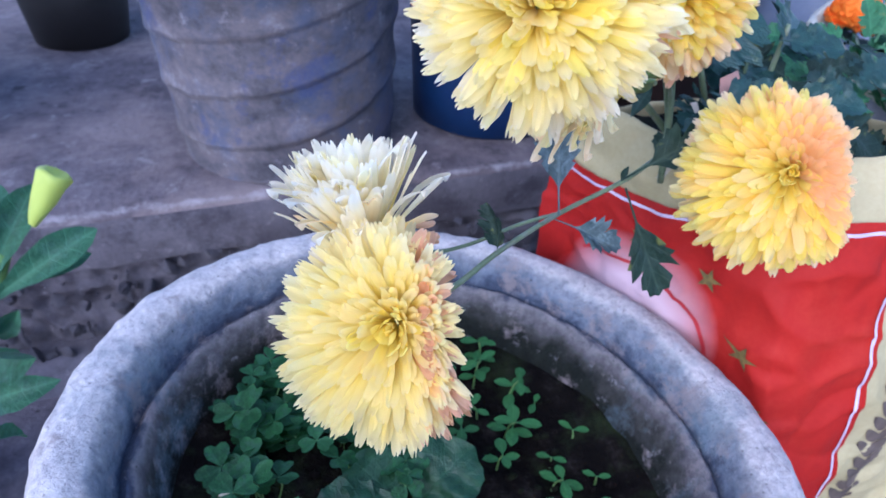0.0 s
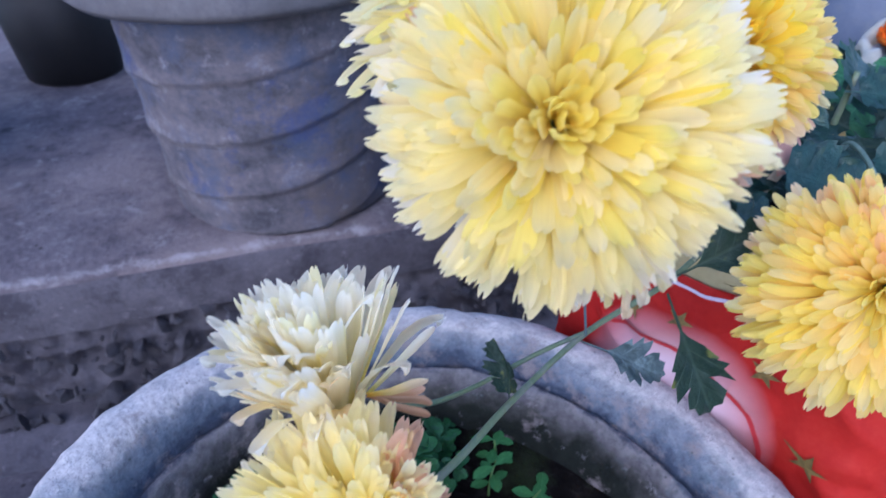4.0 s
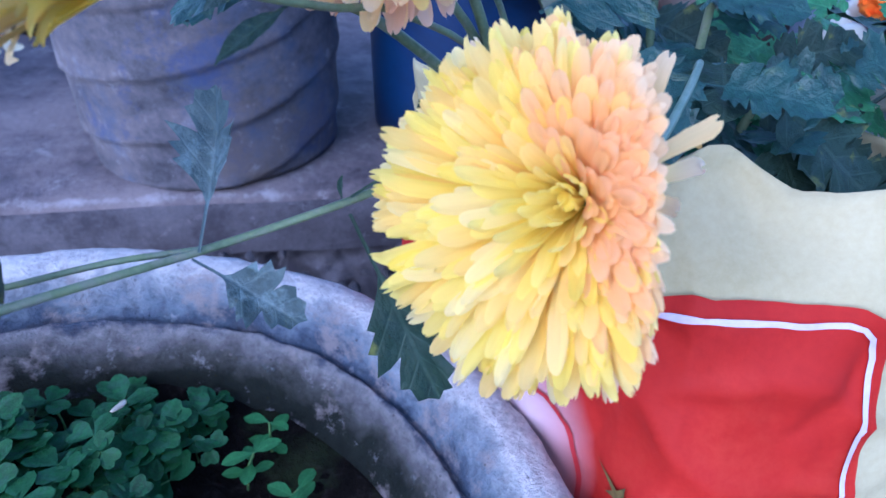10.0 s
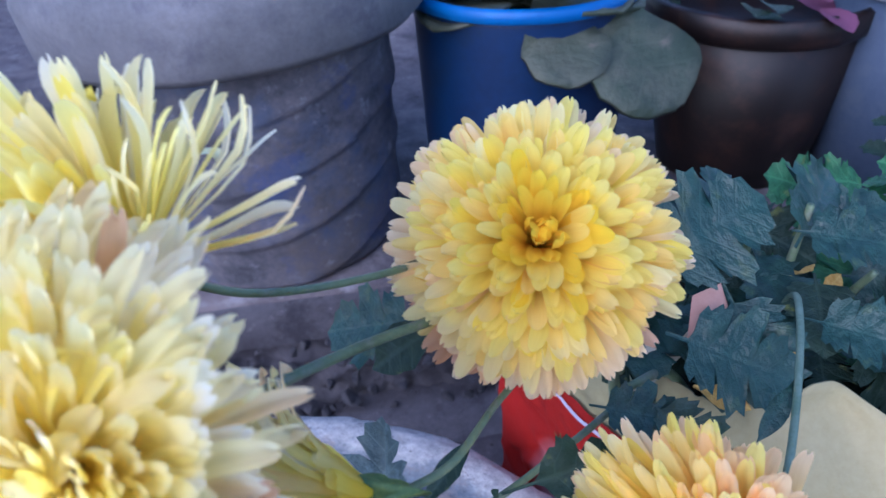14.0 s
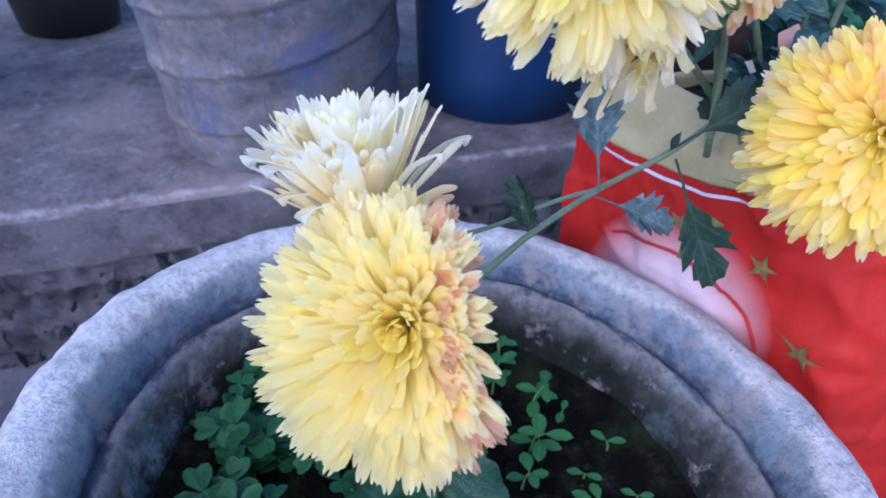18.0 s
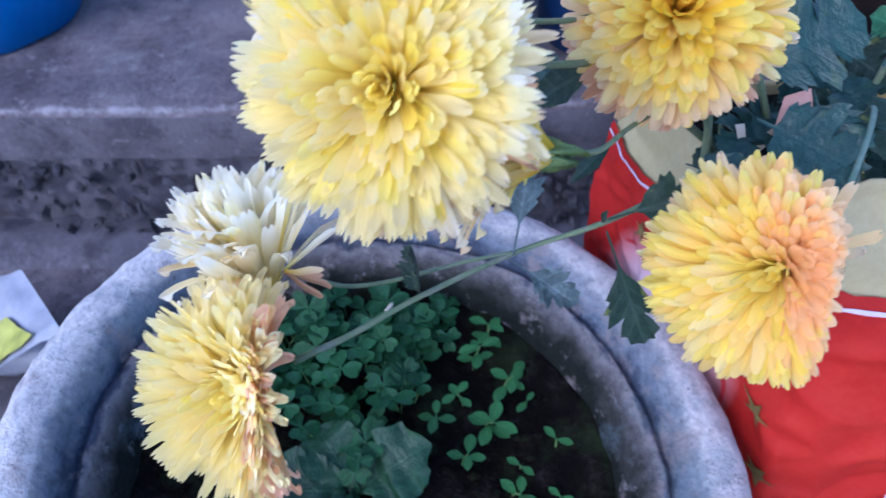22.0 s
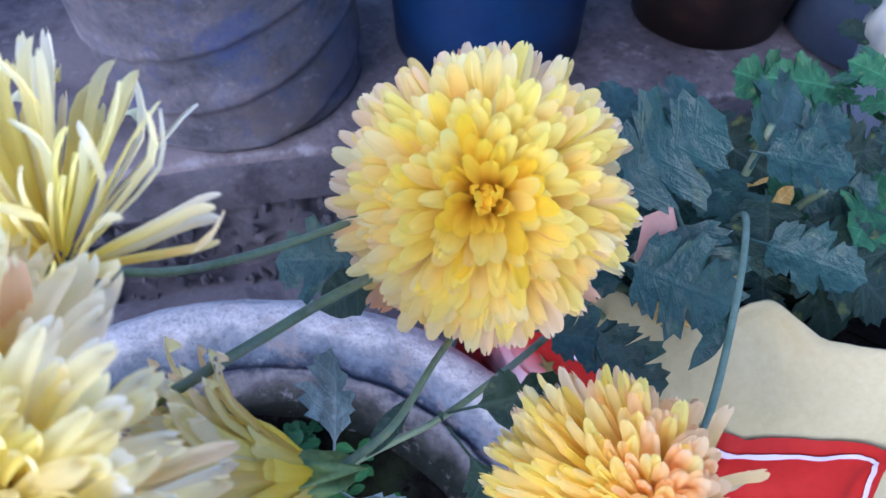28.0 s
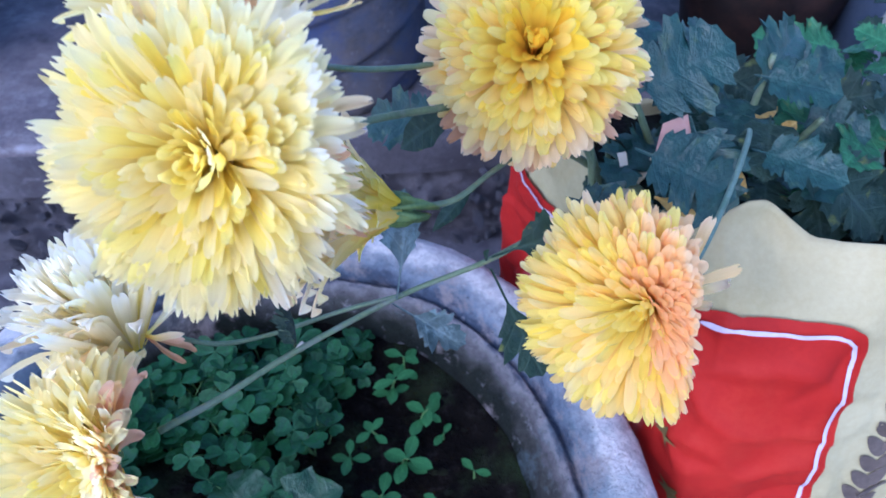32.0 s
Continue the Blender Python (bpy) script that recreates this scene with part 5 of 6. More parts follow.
v = [bm.verts.new(p) for p in [(0.150, 0.080, 0.33), (0.154, 0.078, 0.33), (0.176, 0.068, 0.38), (0.172, 0.071, 0.38)]]
bm.faces.new(v)
part("wrapper_tail", bm, M_WHITE_WRAP, wrap)

# ---- foliage of the chrysanthemum bush in the sack ----
bush = root("chrysanthemum_bush", (0.21, 0.09, 0.32), "leafy chrysanthemum bush with lobed blue-green leaves in the sack", "plant")
for pts in ([(0.21, 0.09, 0.32), (0.205, 0.095, 0.37), (0.20, 0.092, 0.405)], [(0.20, 0.095, 0.32), (0.175, 0.085, 0.37), (0.160, 0.082, 0.40)], [(0.22, 0.09, 0.32), (0.225, 0.098, 0.37), (0.222, 0.092, 0.41)], [(0.24, 0.095, 0.32), (0.25, 0.092, 0.36), (0.252, 0.085, 0.38)], [(0.19, 0.09, 0.32), (0.165, 0.07, 0.36), (0.140, 0.05, 0.378)], [(0.19, 0.09, 0.32), (0.15, 0.085, 0.36), (0.105, 0.068, 0.40), (0.077, 0.055, 0.414)]):
    stem(bush, pts, [0.0022, 0.0018, 0.0014])
BUSH = [((0.158, 0.084, 0.398), (0.203, 0.090, 0.419), (-0.1, -0.7, 0.7), 1.3), ((0.165, 0.082, 0.402), (0.174, 0.119, 0.420), (0.1, -0.8, 0.6), 1.0), ((0.213, 0.083, 0.399), (0.247, 0.112, 0.412), (0.1, -0.8, 0.6), 1.15), ((0.214, 0.088, 0.403), (0.246, 0.071, 0.404), (0, -0.5, 0.85), 1.1), ((0.157, 0.062, 0.388), (0.197, 0.041, 0.377), (-0.1, -0.6, 0.8), 1.2), ((0.185, 0.078, 0.391), (0.192, 0.040, 0.367), (-0.2, -0.5, 0.8), 1.15), ((0.212, 0.068, 0.379), (0.241, 0.041, 0.383), (0, -0.5, 0.85), 1.0), ((0.145, 0.046, 0.377), (0.163, 0.020, 0.361), (-0.2, -0.6, 0.7), 1.1), ((0.125, 0.044, 0.380), (0.158, 0.038, 0.371), (-0.1, -0.5, 0.85), 0.9), ((0.077, 0.055, 0.414), (0.046, 0.068, 0.406), (0, -0.5, 0.8), 1.1), ((0.201, 0.095, 0.380), (0.218, 0.070, 0.366), (0, -0.6, 0.8), 1.2), ((0.190, 0.10, 0.40), (0.205, 0.125, 0.412), (0, -0.8, 0.6), 1.1), ((0.175, 0.09, 0.372), (0.150, 0.062, 0.372), (-0.2, -0.4, 0.9), 1.1), ((0.20, 0.085, 0.372), (0.178, 0.052, 0.358), (-0.3, -0.4, 0.9), 1.1), ((0.225, 0.1, 0.39), (0.262, 0.098, 0.402), (0, -0.6, 0.8), 1.1)]
for k, (b, t, u, w) in enumerate(BUSH):
    leaf(bush, b, t, u, "lobed", M_LEAF, 30 + k, w, 0.22, 0.12)
r = random.Random(19)
for k in range(20):
    a = r.uniform(-2.6, 0.6)
    b = Vector((r.uniform(0.17, 0.285), r.uniform(0.085, 0.135), r.uniform(0.345, 0.392)))
    size = r.uniform(0.03, 0.045)
    leaf(bush, b, b + size * Vector((math.cos(a), 0.9 * math.sin(a), r.uniform(-0.3, 0.45))), (r.uniform(-0.3, 0.3), -0.6, 0.75), "lobed", M_LEAF if k % 3 else M_LEAF_DARK, 300 + k, r.uniform(1.0, 1.3), 0.22, 0.15)
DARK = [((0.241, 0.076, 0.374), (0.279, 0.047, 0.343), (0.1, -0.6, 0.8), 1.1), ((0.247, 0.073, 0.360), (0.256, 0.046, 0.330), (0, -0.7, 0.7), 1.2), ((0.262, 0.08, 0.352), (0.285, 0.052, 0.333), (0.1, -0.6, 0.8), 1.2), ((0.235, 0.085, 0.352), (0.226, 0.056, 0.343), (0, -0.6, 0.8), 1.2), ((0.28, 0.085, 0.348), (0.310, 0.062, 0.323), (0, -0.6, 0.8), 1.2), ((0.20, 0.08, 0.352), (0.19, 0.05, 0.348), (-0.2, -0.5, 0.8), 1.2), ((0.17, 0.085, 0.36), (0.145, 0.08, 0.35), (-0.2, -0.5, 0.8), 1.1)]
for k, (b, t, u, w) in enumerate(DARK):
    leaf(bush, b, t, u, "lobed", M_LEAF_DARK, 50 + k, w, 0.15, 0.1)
for k, (b, t, u) in enumerate([((0.226, 0.098, 0.372), (0.246, 0.110, 0.376), (0, -0.6, 0.8)), ((0.236, 0.09, 0.366), (0.250, 0.096, 0.372), (0, -0.6, 0.8)), ((0.206, 0.083, 0.362), (0.213, 0.062, 0.362), (0, -0.6, 0.8)), ((0.17, 0.06, 0.362), (0.185, 0.047, 0.362), (0, -0.6, 0.8))]):
    leaf(bush, b, t, u, "lance", M_LEAF_DRY, 60 + k, 1.6, 0.3, 0.2, "dry_leaf")

# ---- fresh green plant behind the sack ----
fresh = root("leafy_plant", (0.31, 0.125, 0.32), "bright green leafy plant with scalloped leaves beside the sack", "plant")
r = random.Random(8)
for k in range(6):
    a = r.uniform(0, 6.28)
    stem(fresh, [(0.31, 0.125, 0.32), (0.31 + 0.02 * math.cos(a), 0.125 + 0.02 * math.sin(a), 0.35), (0.31 + 0.035 * math.cos(a), 0.125 + 0.03 * math.sin(a), 0.358)], [0.0012, 0.0009], M_LEAF_DARK)
for k in range(64):
    a, d = r.uniform(0, 6.28), 0.052 * math.sqrt(r.random())
    b = Vector((0.322 + 1.1 * d * math.cos(a), 0.128 + d * math.sin(a), r.uniform(0.332, 0.388) - 0.25 * d))
    size = r.uniform(0.026, 0.040)
    t = b + size * Vector((math.cos(a), 0.8 * math.sin(a) - 0.35, r.uniform(-0.35, 0.5)))
    leaf(fresh, b, t, (0, -0.55, 0.8), "lobed", M_LEAF_YOUNG, 80 + k, r.uniform(1.1, 1.4), 0.15, 0.2)
for k, (b, t) in enumerate([((0.352, 0.145, 0.375), (0.367, 0.150, 0.408)), ((0.362, 0.146, 0.372), (0.392, 0.150, 0.398)), ((0.345, 0.142, 0.375), (0.340, 0.150, 0.405)), ((0.366, 0.140, 0.362), (0.400, 0.138, 0.380))]):
    leaf(fresh, b, t, (0, -0.6, 0.75), "lobed", M_LEAF_YOUNG, 160 + k, 1.2, 0.15, 0.15)
clay = root("clay_lump", (0.289, 0.112, 0.318), "small red clay shard among the leaves", "shard")
bm = bmesh.new()
bmesh.ops.create_icosphere(bm, subdivisions=2, radius=0.009)
for v in bm.verts:
    v.co = Vector((v.co.x, v.co.y * 0.5, v.co.z * 1.5)) + 0.003 * Vector((noise.noise(v.co * 90), 0, noise.noise(v.co * 70)))
part("shard", bm, M_TERRA, clay, m=Matrix.Translation((0.289, 0.112, 0.337)))

# ---- things on the raised slab ----
big = root("ribbed_pot", (-0.0145, 0.533, KERB_Z), "old grey cement flower pot with slanting bands and thick rim", "planter")
BIG = Matrix.Translation((-0.0145, 0.533, KERB_Z)) @ Matrix.Rotation(radians(-2), 4, "Y")


def banded(profile_r, z0, z1, sides=120, bands=4, rise=0.55):
    """A wall of overlapping slanted bands: each one steps out over the one beneath."""
    bm = bmesh.new()
    rows = []
    nz = 64
    for j in range(nz + 1):
        row = []
        z = z0 + (z1 - z0) * j / nz
        for s in range(sides):
            a = 2 * math.pi * s / sides
            h = (z - z0) / (z1 - z0) * bands - rise * (math.cos(a) + 0.25 * math.sin(2 * a + 1))
            step = h - math.floor(h)
            r0 = profile_r(z) + 0.0036 * (1 - step) ** 2.5 - 0.002
            r0 += 0.0015 * noise.noise((3 * math.cos(a), 3 * math.sin(a), 30 * z))
            row.append(bm.verts.new((r0 * math.cos(a), r0 * math.sin(a), z)))
        rows.append(row)
    for a, b in zip(rows, rows[1:]):
        for s in range(sides):
            bm.faces.new((a[s], a[(s + 1) % sides], b[(s + 1) % sides], b[s]))
    bm.faces.new(rows[0][::-1])
    return bm


part("banded_wall", banded(lambda z: 0.116 + 0.078 * z, 0.0, 0.222), M_POT_FAR, big, m=BIG)
part("rim", lathe([(0.128, 0.212), (0.156, 0.211), (0.164, 0.219), (0.166, 0.256), (0.161, 0.272), (0.150, 0.276), (0.141, 0.270), (0.136, 0.236), (0.128, 0.216)], 96, 0.01, False, 4), M_POT_RIM, big, m=BIG)
tagged(part("pot_filling", lathe([(0.001, 0.262), (0.05, 0.263), (0.10, 0.263), (0.138, 0.262), (0.138, 0.245)], 48, 0.02, False, 4), M_WHITE_WRAP, None, m=BIG), "pale filling inside the ribbed pot", "filling", kind="stuff")

dark = root("black_pot", (-0.275, 0.94, KERB_Z), "black plastic plant pot on the raised slab", "planter")
part("pot_wall", lathe([(0.060, 0.0), (0.066, 0.004), (0.085, 0.14), (0.08, 0.142), (0.06, 0.13)], 64, 0.004), M_BLACK, dark, m=Matrix.Translation((-0.275, 0.94, KERB_Z)))
part("rim", lathe([(0.0852, 0.138), (0.091, 0.142), (0.092, 0.158), (0.086, 0.16), (0.083, 0.145)], 64, 0.004, False), M_BLACK, dark, m=Matrix.Translation((-0.275, 0.94, KERB_Z)))

bucket = root("blue_bucket", (0.238, 0.556, KERB_Z), "dark blue plastic bucket planter on the slab", "bucket")
BU = Matrix.Translation((0.238, 0.556, KERB_Z))
part("bucket_wall", lathe([(0.088, 0.0), (0.096, 0.003), (0.098, 0.05), (0.104, 0.20), (0.105, 0.212), (0.100, 0.212), (0.098, 0.19), (0.08, 0.18)], 72, 0.004), M_BLUE, bucket, m=BU)
part("bucket_lip", lathe([(0.1055, 0.204), (0.110, 0.206), (0.1105, 0.214), (0.107, 0.218), (0.102, 0.216), (0.1015, 0.206)], 72, 0.003, False), M_BLUE_BRIGHT, bucket, "brighter blue rolled lip", m=BU)
succ = root("succulent", (0.238, 0.556, KERB_Z + 0.185), "fleshy broad-leaved succulent growing in the blue bucket", "plant")
for k in range(11):
    a = k * 2.4 + 0.4
    lift = 0.035 - 0.012 * (k % 3)
    t = Vector((0.238 + 0.115 * math.cos(a), 0.556 + 0.115 * math.sin(a), KERB_Z + 0.21 + lift + 0.02 * math.sin(a * 3)))
    m, l = frame_of((0.238, 0.556, KERB_Z + 0.195), t, (0, 0, 1))
    ob = part("leaf", blade(SPATULA, 16, 0.12, 0.12, 0.03, k), M_SUCCULENT, succ, m=m @ Matrix.Diagonal((l * 1.5, l, l, 1)))
    ob.modifiers.new("flesh", "SOLIDIFY").thickness = 0.03
for k, t in enumerate([(0.246, 0.410, 0.336), (0.335, 0.396, 0.318)]):
    m, l = frame_of((0.245, 0.515, 0.392), t, (0, -0.5, 0.85))
    ob = part("leaf", blade(SPATULA, 16, 0.1, 0.1, 0.03, 20 + k), M_SUCCULENT, succ, m=m @ Matrix.Diagonal((l * 1.45, l, l, 1)))
    ob.modifiers.new("flesh", "SOLIDIFY").thickness = 0.03

brown = root("brown_pot", (0.478, 0.548, KERB_Z), "dark brown glazed flower pot with rusty streaks", "planter")
BR = Matrix.Translation((0.478, 0.548, KERB_Z))
part("pot_wall", lathe([(0.070, 0.0), (0.077, 0.003), (0.088, 0.06), (0.101, 0.16), (0.096, 0.162), (0.07, 0.15)], 72, 0.005), M_BROWN, brown, m=BR)
part("rim", lathe([(0.1012, 0.158), (0.108, 0.163), (0.110, 0.185), (0.104, 0.188), (0.099, 0.165)], 72, 0.005, False), M_BROWN, brown, m=BR)
tall = root("grey_blue_pot", (0.645, 0.475, KERB_Z), "smooth grey-blue plastic pot with a pale rim on the slab", "planter")
GB = Matrix.Translation((0.645, 0.475, KERB_Z))
part("pot_wall", lathe([(0.092, 0.0), (0.100, 0.004), (0.108, 0.10), (0.118, 0.20), (0.112, 0.202), (0.09, 0.18)], 72, 0.006), M_GREY_BLUE, tall, m=GB)
part("rim", lathe([(0.1185, 0.196), (0.126, 0.198), (0.128, 0.214), (0.122, 0.218), (0.114, 0.204)], 72, 0.006, False), M_GREY_WRAP, tall, "pale grey rim", m=GB)
mag = root("magenta_plant", (0.478, 0.548, KERB_Z + 0.155), "plant with dull magenta leaves in the brown pot", "plant")
r = random.Random(4)
for k in range(64):
    a, d = r.uniform(0, 6.28), 0.105 * math.sqrt(r.random())
    b = Vector((0.478 + d * math.cos(a), 0.548 + d * math.sin(a), KERB_Z + 0.175 + r.uniform(0, 0.06)))
    leaf(mag, b, b + Vector((0.036 * math.cos(a), 0.036 * math.sin(a) - 0.01, r.uniform(-0.01, 0.015))), (0, -0.4, 0.9), "oval", M_MAGENTA if k % 3 else M_LEAF_DARK, 130 + k, 1.1)

tub = root("blue_tub", (-0.508, 0.60, KERB_Z), "bright blue plastic tub on the raised slab", "tub")
part("tub_wall", lathe([(0.10, 0.0), (0.108, 0.004), (0.113, 0.06), (0.124, 0.24), (0.122, 0.242), (0.118, 0.23), (0.1, 0.2)], 72, 0.02, True, 3), M_BLUE_BRIGHT, tub, m=Matrix.Translation((-0.508, 0.60, KERB_Z)))

part("tub_lip", lathe([(0.1235, 0.236), (0.129, 0.238), (0.1305, 0.246), (0.128, 0.257), (0.122, 0.256), (0.1205, 0.238)], 72, 0.02, False, 3), M_BLUE_BRIGHT, tub, m=Matrix.Translation((-0.508, 0.60, KERB_Z)))

# ---- right of the sack: wrapped plant with a marigold ----
grey = root("wrapped_pot", (0.472, 0.19, FLOOR_Z), "plant pot wrapped in crumpled grey-white plastic", "planter")
bm = lathe([(0.055, 0.0), (0.065, 0.004), (0.074, 0.12), (0.086, 0.25), (0.094, 0.352), (0.090, 0.366), (0.082, 0.366), (0.078, 0.34)], 72, 0.05, True, 6)
for v in bm.verts:
    v.co += 0.004 * Vector((noise.noise(v.co * 30), noise.noise(v.co * 30 + Vector((5, 0, 0))), 0.6 * noise.noise(v.co * 25)))
part("wrap", bm, M_GREY_WRAP, grey, m=Matrix.Translation((0.472, 0.19, FLOOR_Z)))
bm = lathe([(0.090, 0.344), (0.096, 0.346), (0.099, 0.360), (0.097, 0.373), (0.092, 0.375), (0.087, 0.358)], 72, 0.12, False, 9)
for v in bm.verts:
    v.co += 0.006 * Vector((noise.noise(v.co * 45), noise.noise(v.co * 45 + Vector((5, 0, 0))), 1.4 * noise.noise(v.co * 35)))
part("wrap_hem", bm, M_WHITE_WRAP, grey, "white folded plastic hem", m=Matrix.Translation((0.472, 0.19, FLOOR_Z)))
gold = root("marigold", (0.44, 0.235, 0.315), "orange marigold bloom on a short leafy stem", "flower")
stem(gold, [(0.44, 0.22, 0.315), (0.443, 0.235, 0.335), (0.444, 0.25, 0.352)], [0.0016, 0.0016])
SHAPES_M = [mesh_of("petal", petal_shape(0.25, 0.1 * k - 0.1, 0.9, 0.08, k, 0.5), M_ORANGE) for k in range(3)]
o, r = Vector((0.444, 0.25, 0.352)), random.Random(2)
bm = bmesh.new()
bmesh.ops.create_icosphere(bm, subdivisions=2, radius=0.007)
mh = part("flower_head", bm, M_CALYX, gold, "ruffled orange flower head", Matrix.Translation(o))
for k in range(110):
    u = (k + 0.5) / 110
    th, ph = math.acos(1 - 1.25 * u) + r.gauss(0, 0.1), k * 2.4
    d = Vector((math.sin(th) * math.cos(ph), math.sin(th) * math.sin(ph) - 0.25, math.cos(th))).normalized()
    m, _ = frame_of(o, o + d, (0, -0.1, 1) if th > 0.3 else (1, 0, 0))
    put("petal", r.choice(SHAPES_M), mh, m @ Matrix.Scale(0.024 * r.uniform(0.85, 1.1), 4))
for k in range(16):
    a = k * 2.4
    b = Vector((0.43 + 0.02 * math.cos(a), 0.21 + 0.025 * math.sin(a), 0.325 + 0.001 * k))
    leaf(gold, b, b + Vector((0.045 * math.cos(a), 0.04 * math.sin(a), 0.012)), (0, -0.3, 1), "lobed", M_LEAF_DARK, 170 + k, 0.8)

# ---- litter by the kerb ----
paper = root("crumpled_packet", (-0.31, 0.2, FLOOR_Z), "crumpled grey packet with yellow-green print lying on the floor", "packet")
for mat, name, pts in ((M_GREY_WRAP, "packet", [(-0.44, 0.16, 0.02), (-0.275, 0.165, 0.118), (-0.355, 0.255, 0.095), (-0.46, 0.27, 0.03)]), (M_LIMEPRINT, "packet_print", [(-0.42, 0.160, 0.033), (-0.305, 0.170, 0.103), (-0.35, 0.205, 0.086), (-0.435, 0.20, 0.035)])):
    bm = bmesh.new()
    bm.faces.new([bm.verts.new(p) for p in pts])
    bmesh.ops.subdivide_edges(bm, edges=bm.edges, cuts=14, use_grid_fill=True)
    up = 0.003 if mat == M_LIMEPRINT else 0.0
    for v in bm.verts:
        v.co.z += 0.012 * noise.noise((v.co.x * 18, v.co.y * 18, 1)) + 0.005 * noise.noise((v.co.x * 50, v.co.y * 50, 2)) + up
    part(name, bm, mat, paper)
part("packet_back", tube([(-0.45, 0.22, 0.0), (-0.39, 0.225, 0.01), (-0.34, 0.22, 0.02)], [0.015, 0.022, 0.015], 10, 5), M_GREY_WRAP, paper)

# ---- the budding plant beside the pot ----
bud = root("budding_plant", (-0.1405, -0.13, 0.12), "downy green budding plant with a lime-yellow flower bud", "plant")
stem(bud, [(-0.150, -0.17, FLOOR_Z), (-0.145, -0.145, 0.22), (-0.1394, -0.1273, 0.3630), (-0.1380, -0.1164, 0.3792), (-0.1366, -0.1070, 0.3919), (-0.1353, -0.0972, 0.4068), (-0.1339, -0.0916, 0.4167), (-0.1338, -0.0892, 0.4204)], [0.0036, 0.003, 0.0026, 0.0023, 0.0021], M_STEM_BUD)
stem(bud, [(-0.1380, -0.1090, 0.3885), (-0.1414, -0.1022, 0.3956), (-0.1445, -0.0952, 0.4043), (-0.1476, -0.0886, 0.4131), (-0.1491, -0.0833, 0.4203)], [0.0024, 0.0021, 0.0018], M_STEM_BUD, "side_stem")
stem(bud, [(-0.1338, -0.0892, 0.4204), (-0.1304, -0.0874, 0.4252), (-0.1266, -0.0859, 0.4296), (-0.1229, -0.0839, 0.4366)], [0.002, 0.0017, 0.0013], M_STEM_BUD, "bud_stem")
stem(bud, [(-0.1339, -0.0896, 0.4197), (-0.1352, -0.0844, 0.4269), (-0.1345, -0.0832, 0.4292)], [0.0017, 0.0014], M_STEM_BUD, "bud_stem")
BUD_LEAVES = [
    ((-0.1349, -0.0833, 0.4288), (-0.1317, -0.0804, 0.4373), "oval", 1.5),
    ((-0.1381, -0.0820, 0.4274), (-0.1422, -0.0760, 0.4317), "oval", 1.1),
    ((-0.1347, -0.0890, 0.4223), (-0.1331, -0.0873, 0.4318), "oval", 1.5),
    ((-0.1365, -0.0875, 0.4222), (-0.1410, -0.0823, 0.4293), "oval", 1.3),
    ((-0.1315, -0.0859, 0.4245), (-0.1312, -0.0784, 0.4319), "oval", 1.2),
    ((-0.1294, -0.0897, 0.4234), (-0.1275, -0.0872, 0.4311), "oval", 1.2),
    ((-0.1279, -0.0906, 0.4218), (-0.1219, -0.0892, 0.4276), "oval", 1.0),
    ((-0.1296, -0.0920, 0.4207), (-0.1252, -0.0927, 0.4280), "oval", 1.2),
    ((-0.1330, -0.0918, 0.4199), (-0.1291, -0.0941, 0.4261), "oval", 1.3),
    ((-0.1298, -0.0923, 0.4194), (-0.1170, -0.0969, 0.4236), "oval", 0.75),
    ((-0.1332, -0.0882, 0.4179), (-0.1281, -0.0892, 0.4082), "oval", 1.6),
    ((-0.1336, -0.0887, 0.4176), (-0.1420, -0.0856, 0.4079), "oval", 1.35),
    ((-0.1304, -0.0980, 0.4132), (-0.1428, -0.1050, 0.4052), "oval", 1.05),
    ((-0.1328, -0.0969, 0.4111), (-0.1215, -0.1014, 0.4165), "oval", 0.9),
    ((-0.1440, -0.0910, 0.4100), (-0.1375, -0.0910, 0.4101), "oval", 0.8),
    ((-0.1277, -0.0861, 0.4303), (-0.1182, -0.0843, 0.4465), "spatula", 0.75),
    ((-0.1257, -0.0878, 0.4295), (-0.1111, -0.0910, 0.4411), "spatula", 0.8),
    ((-0.1245, -0.0860, 0.4301), (-0.1117, -0.0869, 0.4356), "spatula", 0.7),
    ((-0.1288, -0.0834, 0.4295), (-0.1256, -0.0720, 0.4453), "spatula", 0.8),
    ((-0.1351, -0.1193, 0.3821), (-0.1111, -0.1330, 0.3900), "oval", 1.25),
    ((-0.1366, -0.1097, 0.3844), (-0.1300, -0.1031, 0.3864), "oval", 1.5),
    ((-0.1395, -0.1102, 0.3843), (-0.1551, -0.0981, 0.3869), "oval", 1.4),
    ((-0.1351, -0.0970, 0.3996), (-0.1289, -0.0899, 0.3961), "oval", 0.7),
]
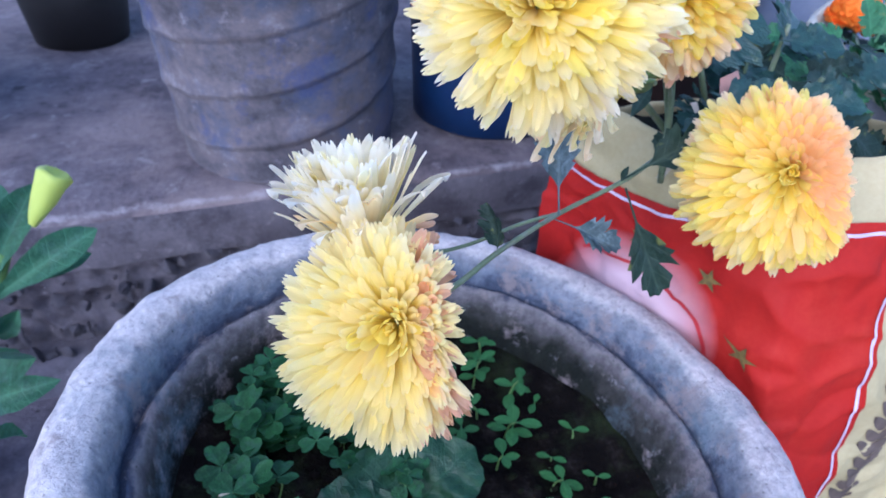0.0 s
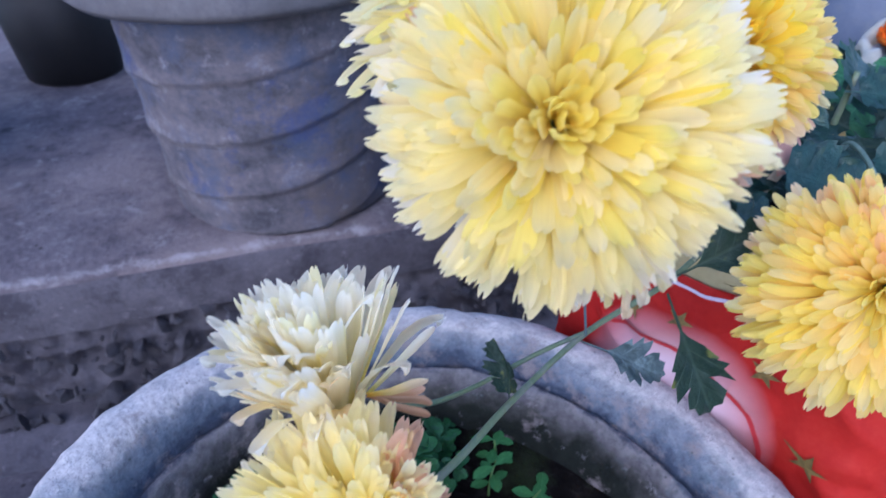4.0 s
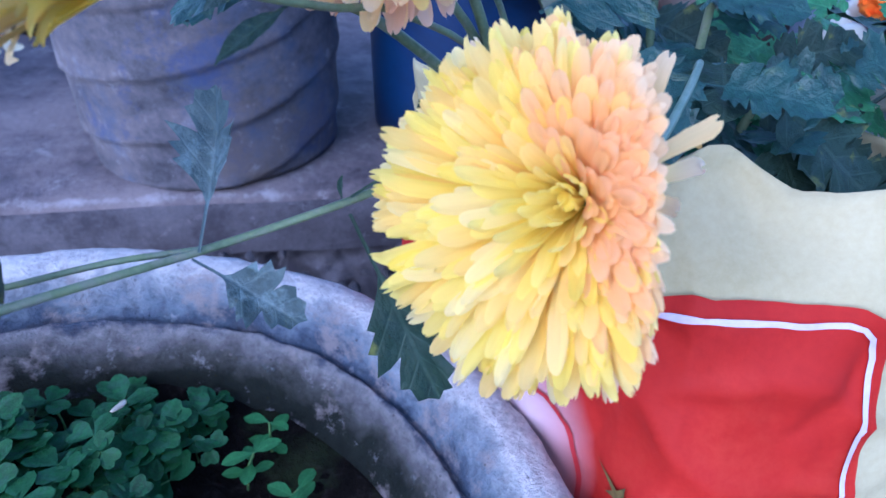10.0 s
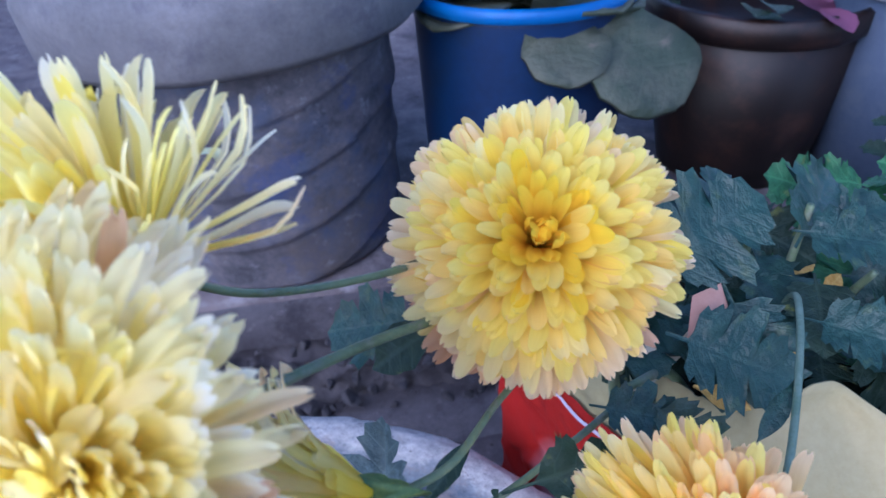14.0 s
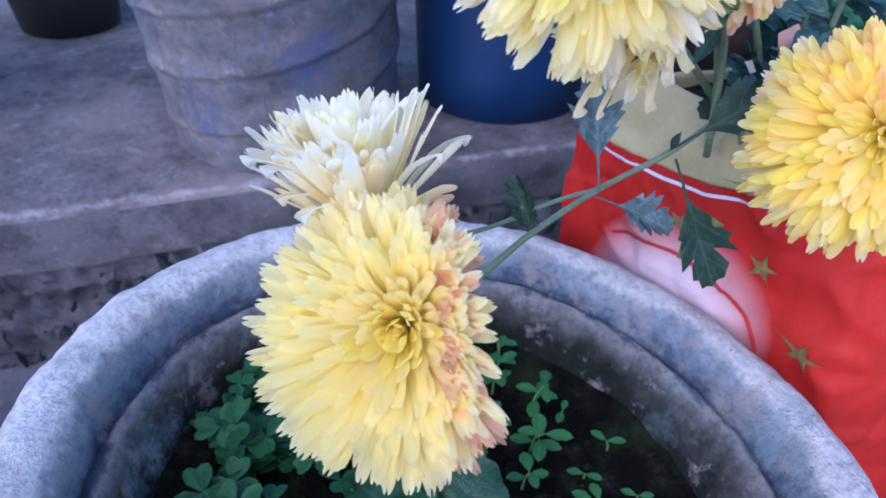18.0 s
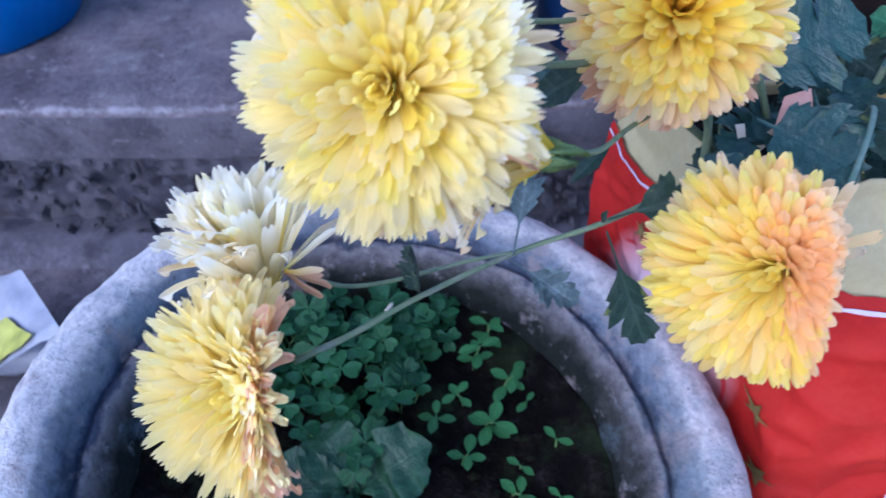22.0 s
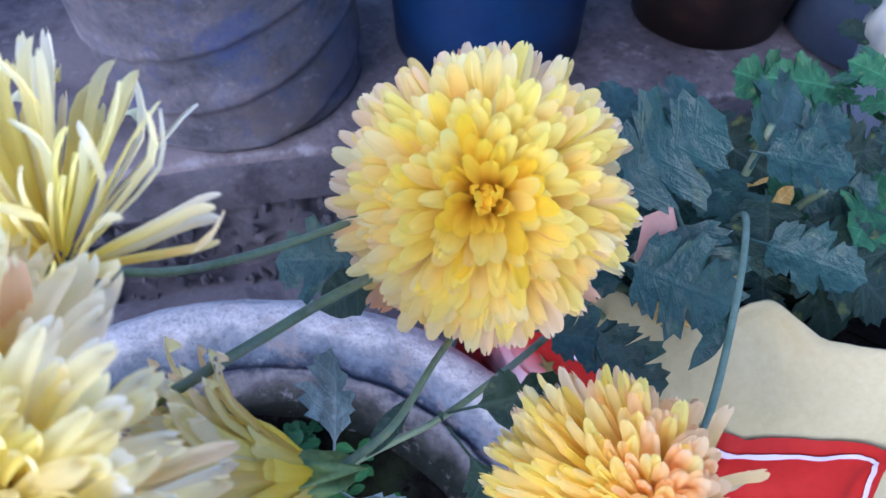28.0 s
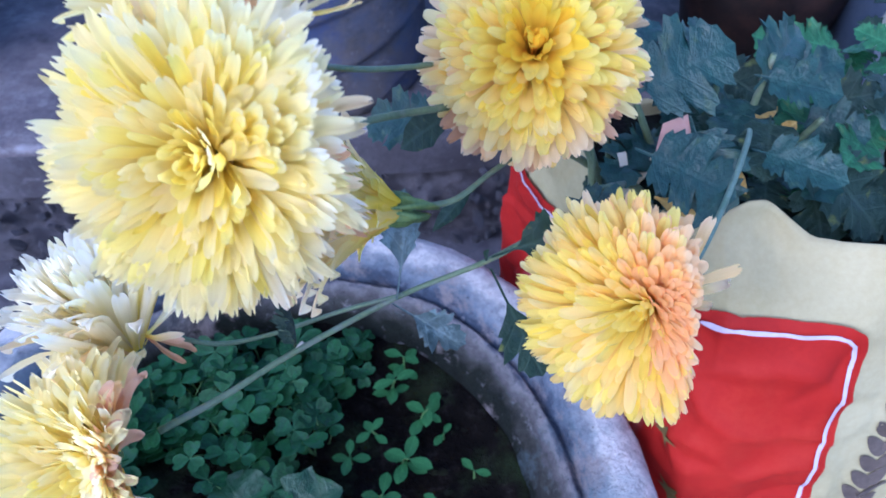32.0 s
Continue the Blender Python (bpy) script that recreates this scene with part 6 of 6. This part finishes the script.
for k, (b, t, kind, w) in enumerate(BUD_LEAVES):
    t = Vector(b).lerp(Vector(t), 1.6 if k == 21 else 1.1)
    if k < 10:
        leaf(bud, b, t, (0.3 * math.sin(2.4 * k), -0.8, 0.5 + 0.3 * math.cos(2.4 * k)), kind, M_BUD_LEAF, 200 + k, 0.95 * w, 1.5, -0.35)
    else:
        leaf(bud, b, t, (0.2, -0.7, 0.6) if k < 19 else (0, 0.3, 0.95) if k == 19 else (0, -0.45, 0.9), kind, M_BUD_LEAF, 200 + k, w, 0.7, 0.45)
m, l = frame_of((-0.1165, -0.0833, 0.4421), (-0.1101, -0.0814, 0.4521), (0, -1, 0.3))
part("opening_bud", lathe([(0.3, 0.0), (0.55, 0.2), (0.8, 0.5), (1.0, 0.78), (1.1, 0.93), (0.7, 1.0), (0.3, 0.9)], 14, 0.25, True, 3), M_BUDTIP, bud, "lime-yellow opening bud", m=m @ Matrix.Rotation(radians(-90), 4, "X") @ Matrix.Diagonal((0.0028, 0.0028, l, 1)))

# ---- broken mortar of the kerb's lower face: loose lumps ----
r = random.Random(77)
LUMPS = []
for k in range(8):
    bm = bmesh.new()
    bmesh.ops.create_icosphere(bm, subdivisions=1, radius=1)
    for v in bm.verts:
        v.co = Vector((v.co.x * r.uniform(0.7, 1.3), v.co.y * r.uniform(0.4, 1.0), v.co.z * r.uniform(0.3, 0.9))) + 0.5 * Vector((noise.noise(v.co * 2 + Vector((k, 0, 0))), noise.noise(v.co * 2 + Vector((0, k, 0))), noise.noise(v.co * 2 + Vector((0, 0, k)))))
    LUMPS.append(mesh_of("mortar_lump", bm, M_RUBBLE, False))
for k in range(290):
    x, z = r.uniform(-0.5, 0.24), 0.1 - 0.1 * r.random() ** 0.9
    s = 0.0025 + 0.009 * r.random() ** 2
    put("mortar_lump", r.choice(LUMPS), kerb, Matrix.Translation((x, 0.414 - 0.004 - 0.12 * (0.1 - z), z)) @ Euler((r.uniform(0, 6), r.uniform(0, 6), r.uniform(0, 6))).to_matrix().to_4x4() @ Matrix.Scale(s, 4))
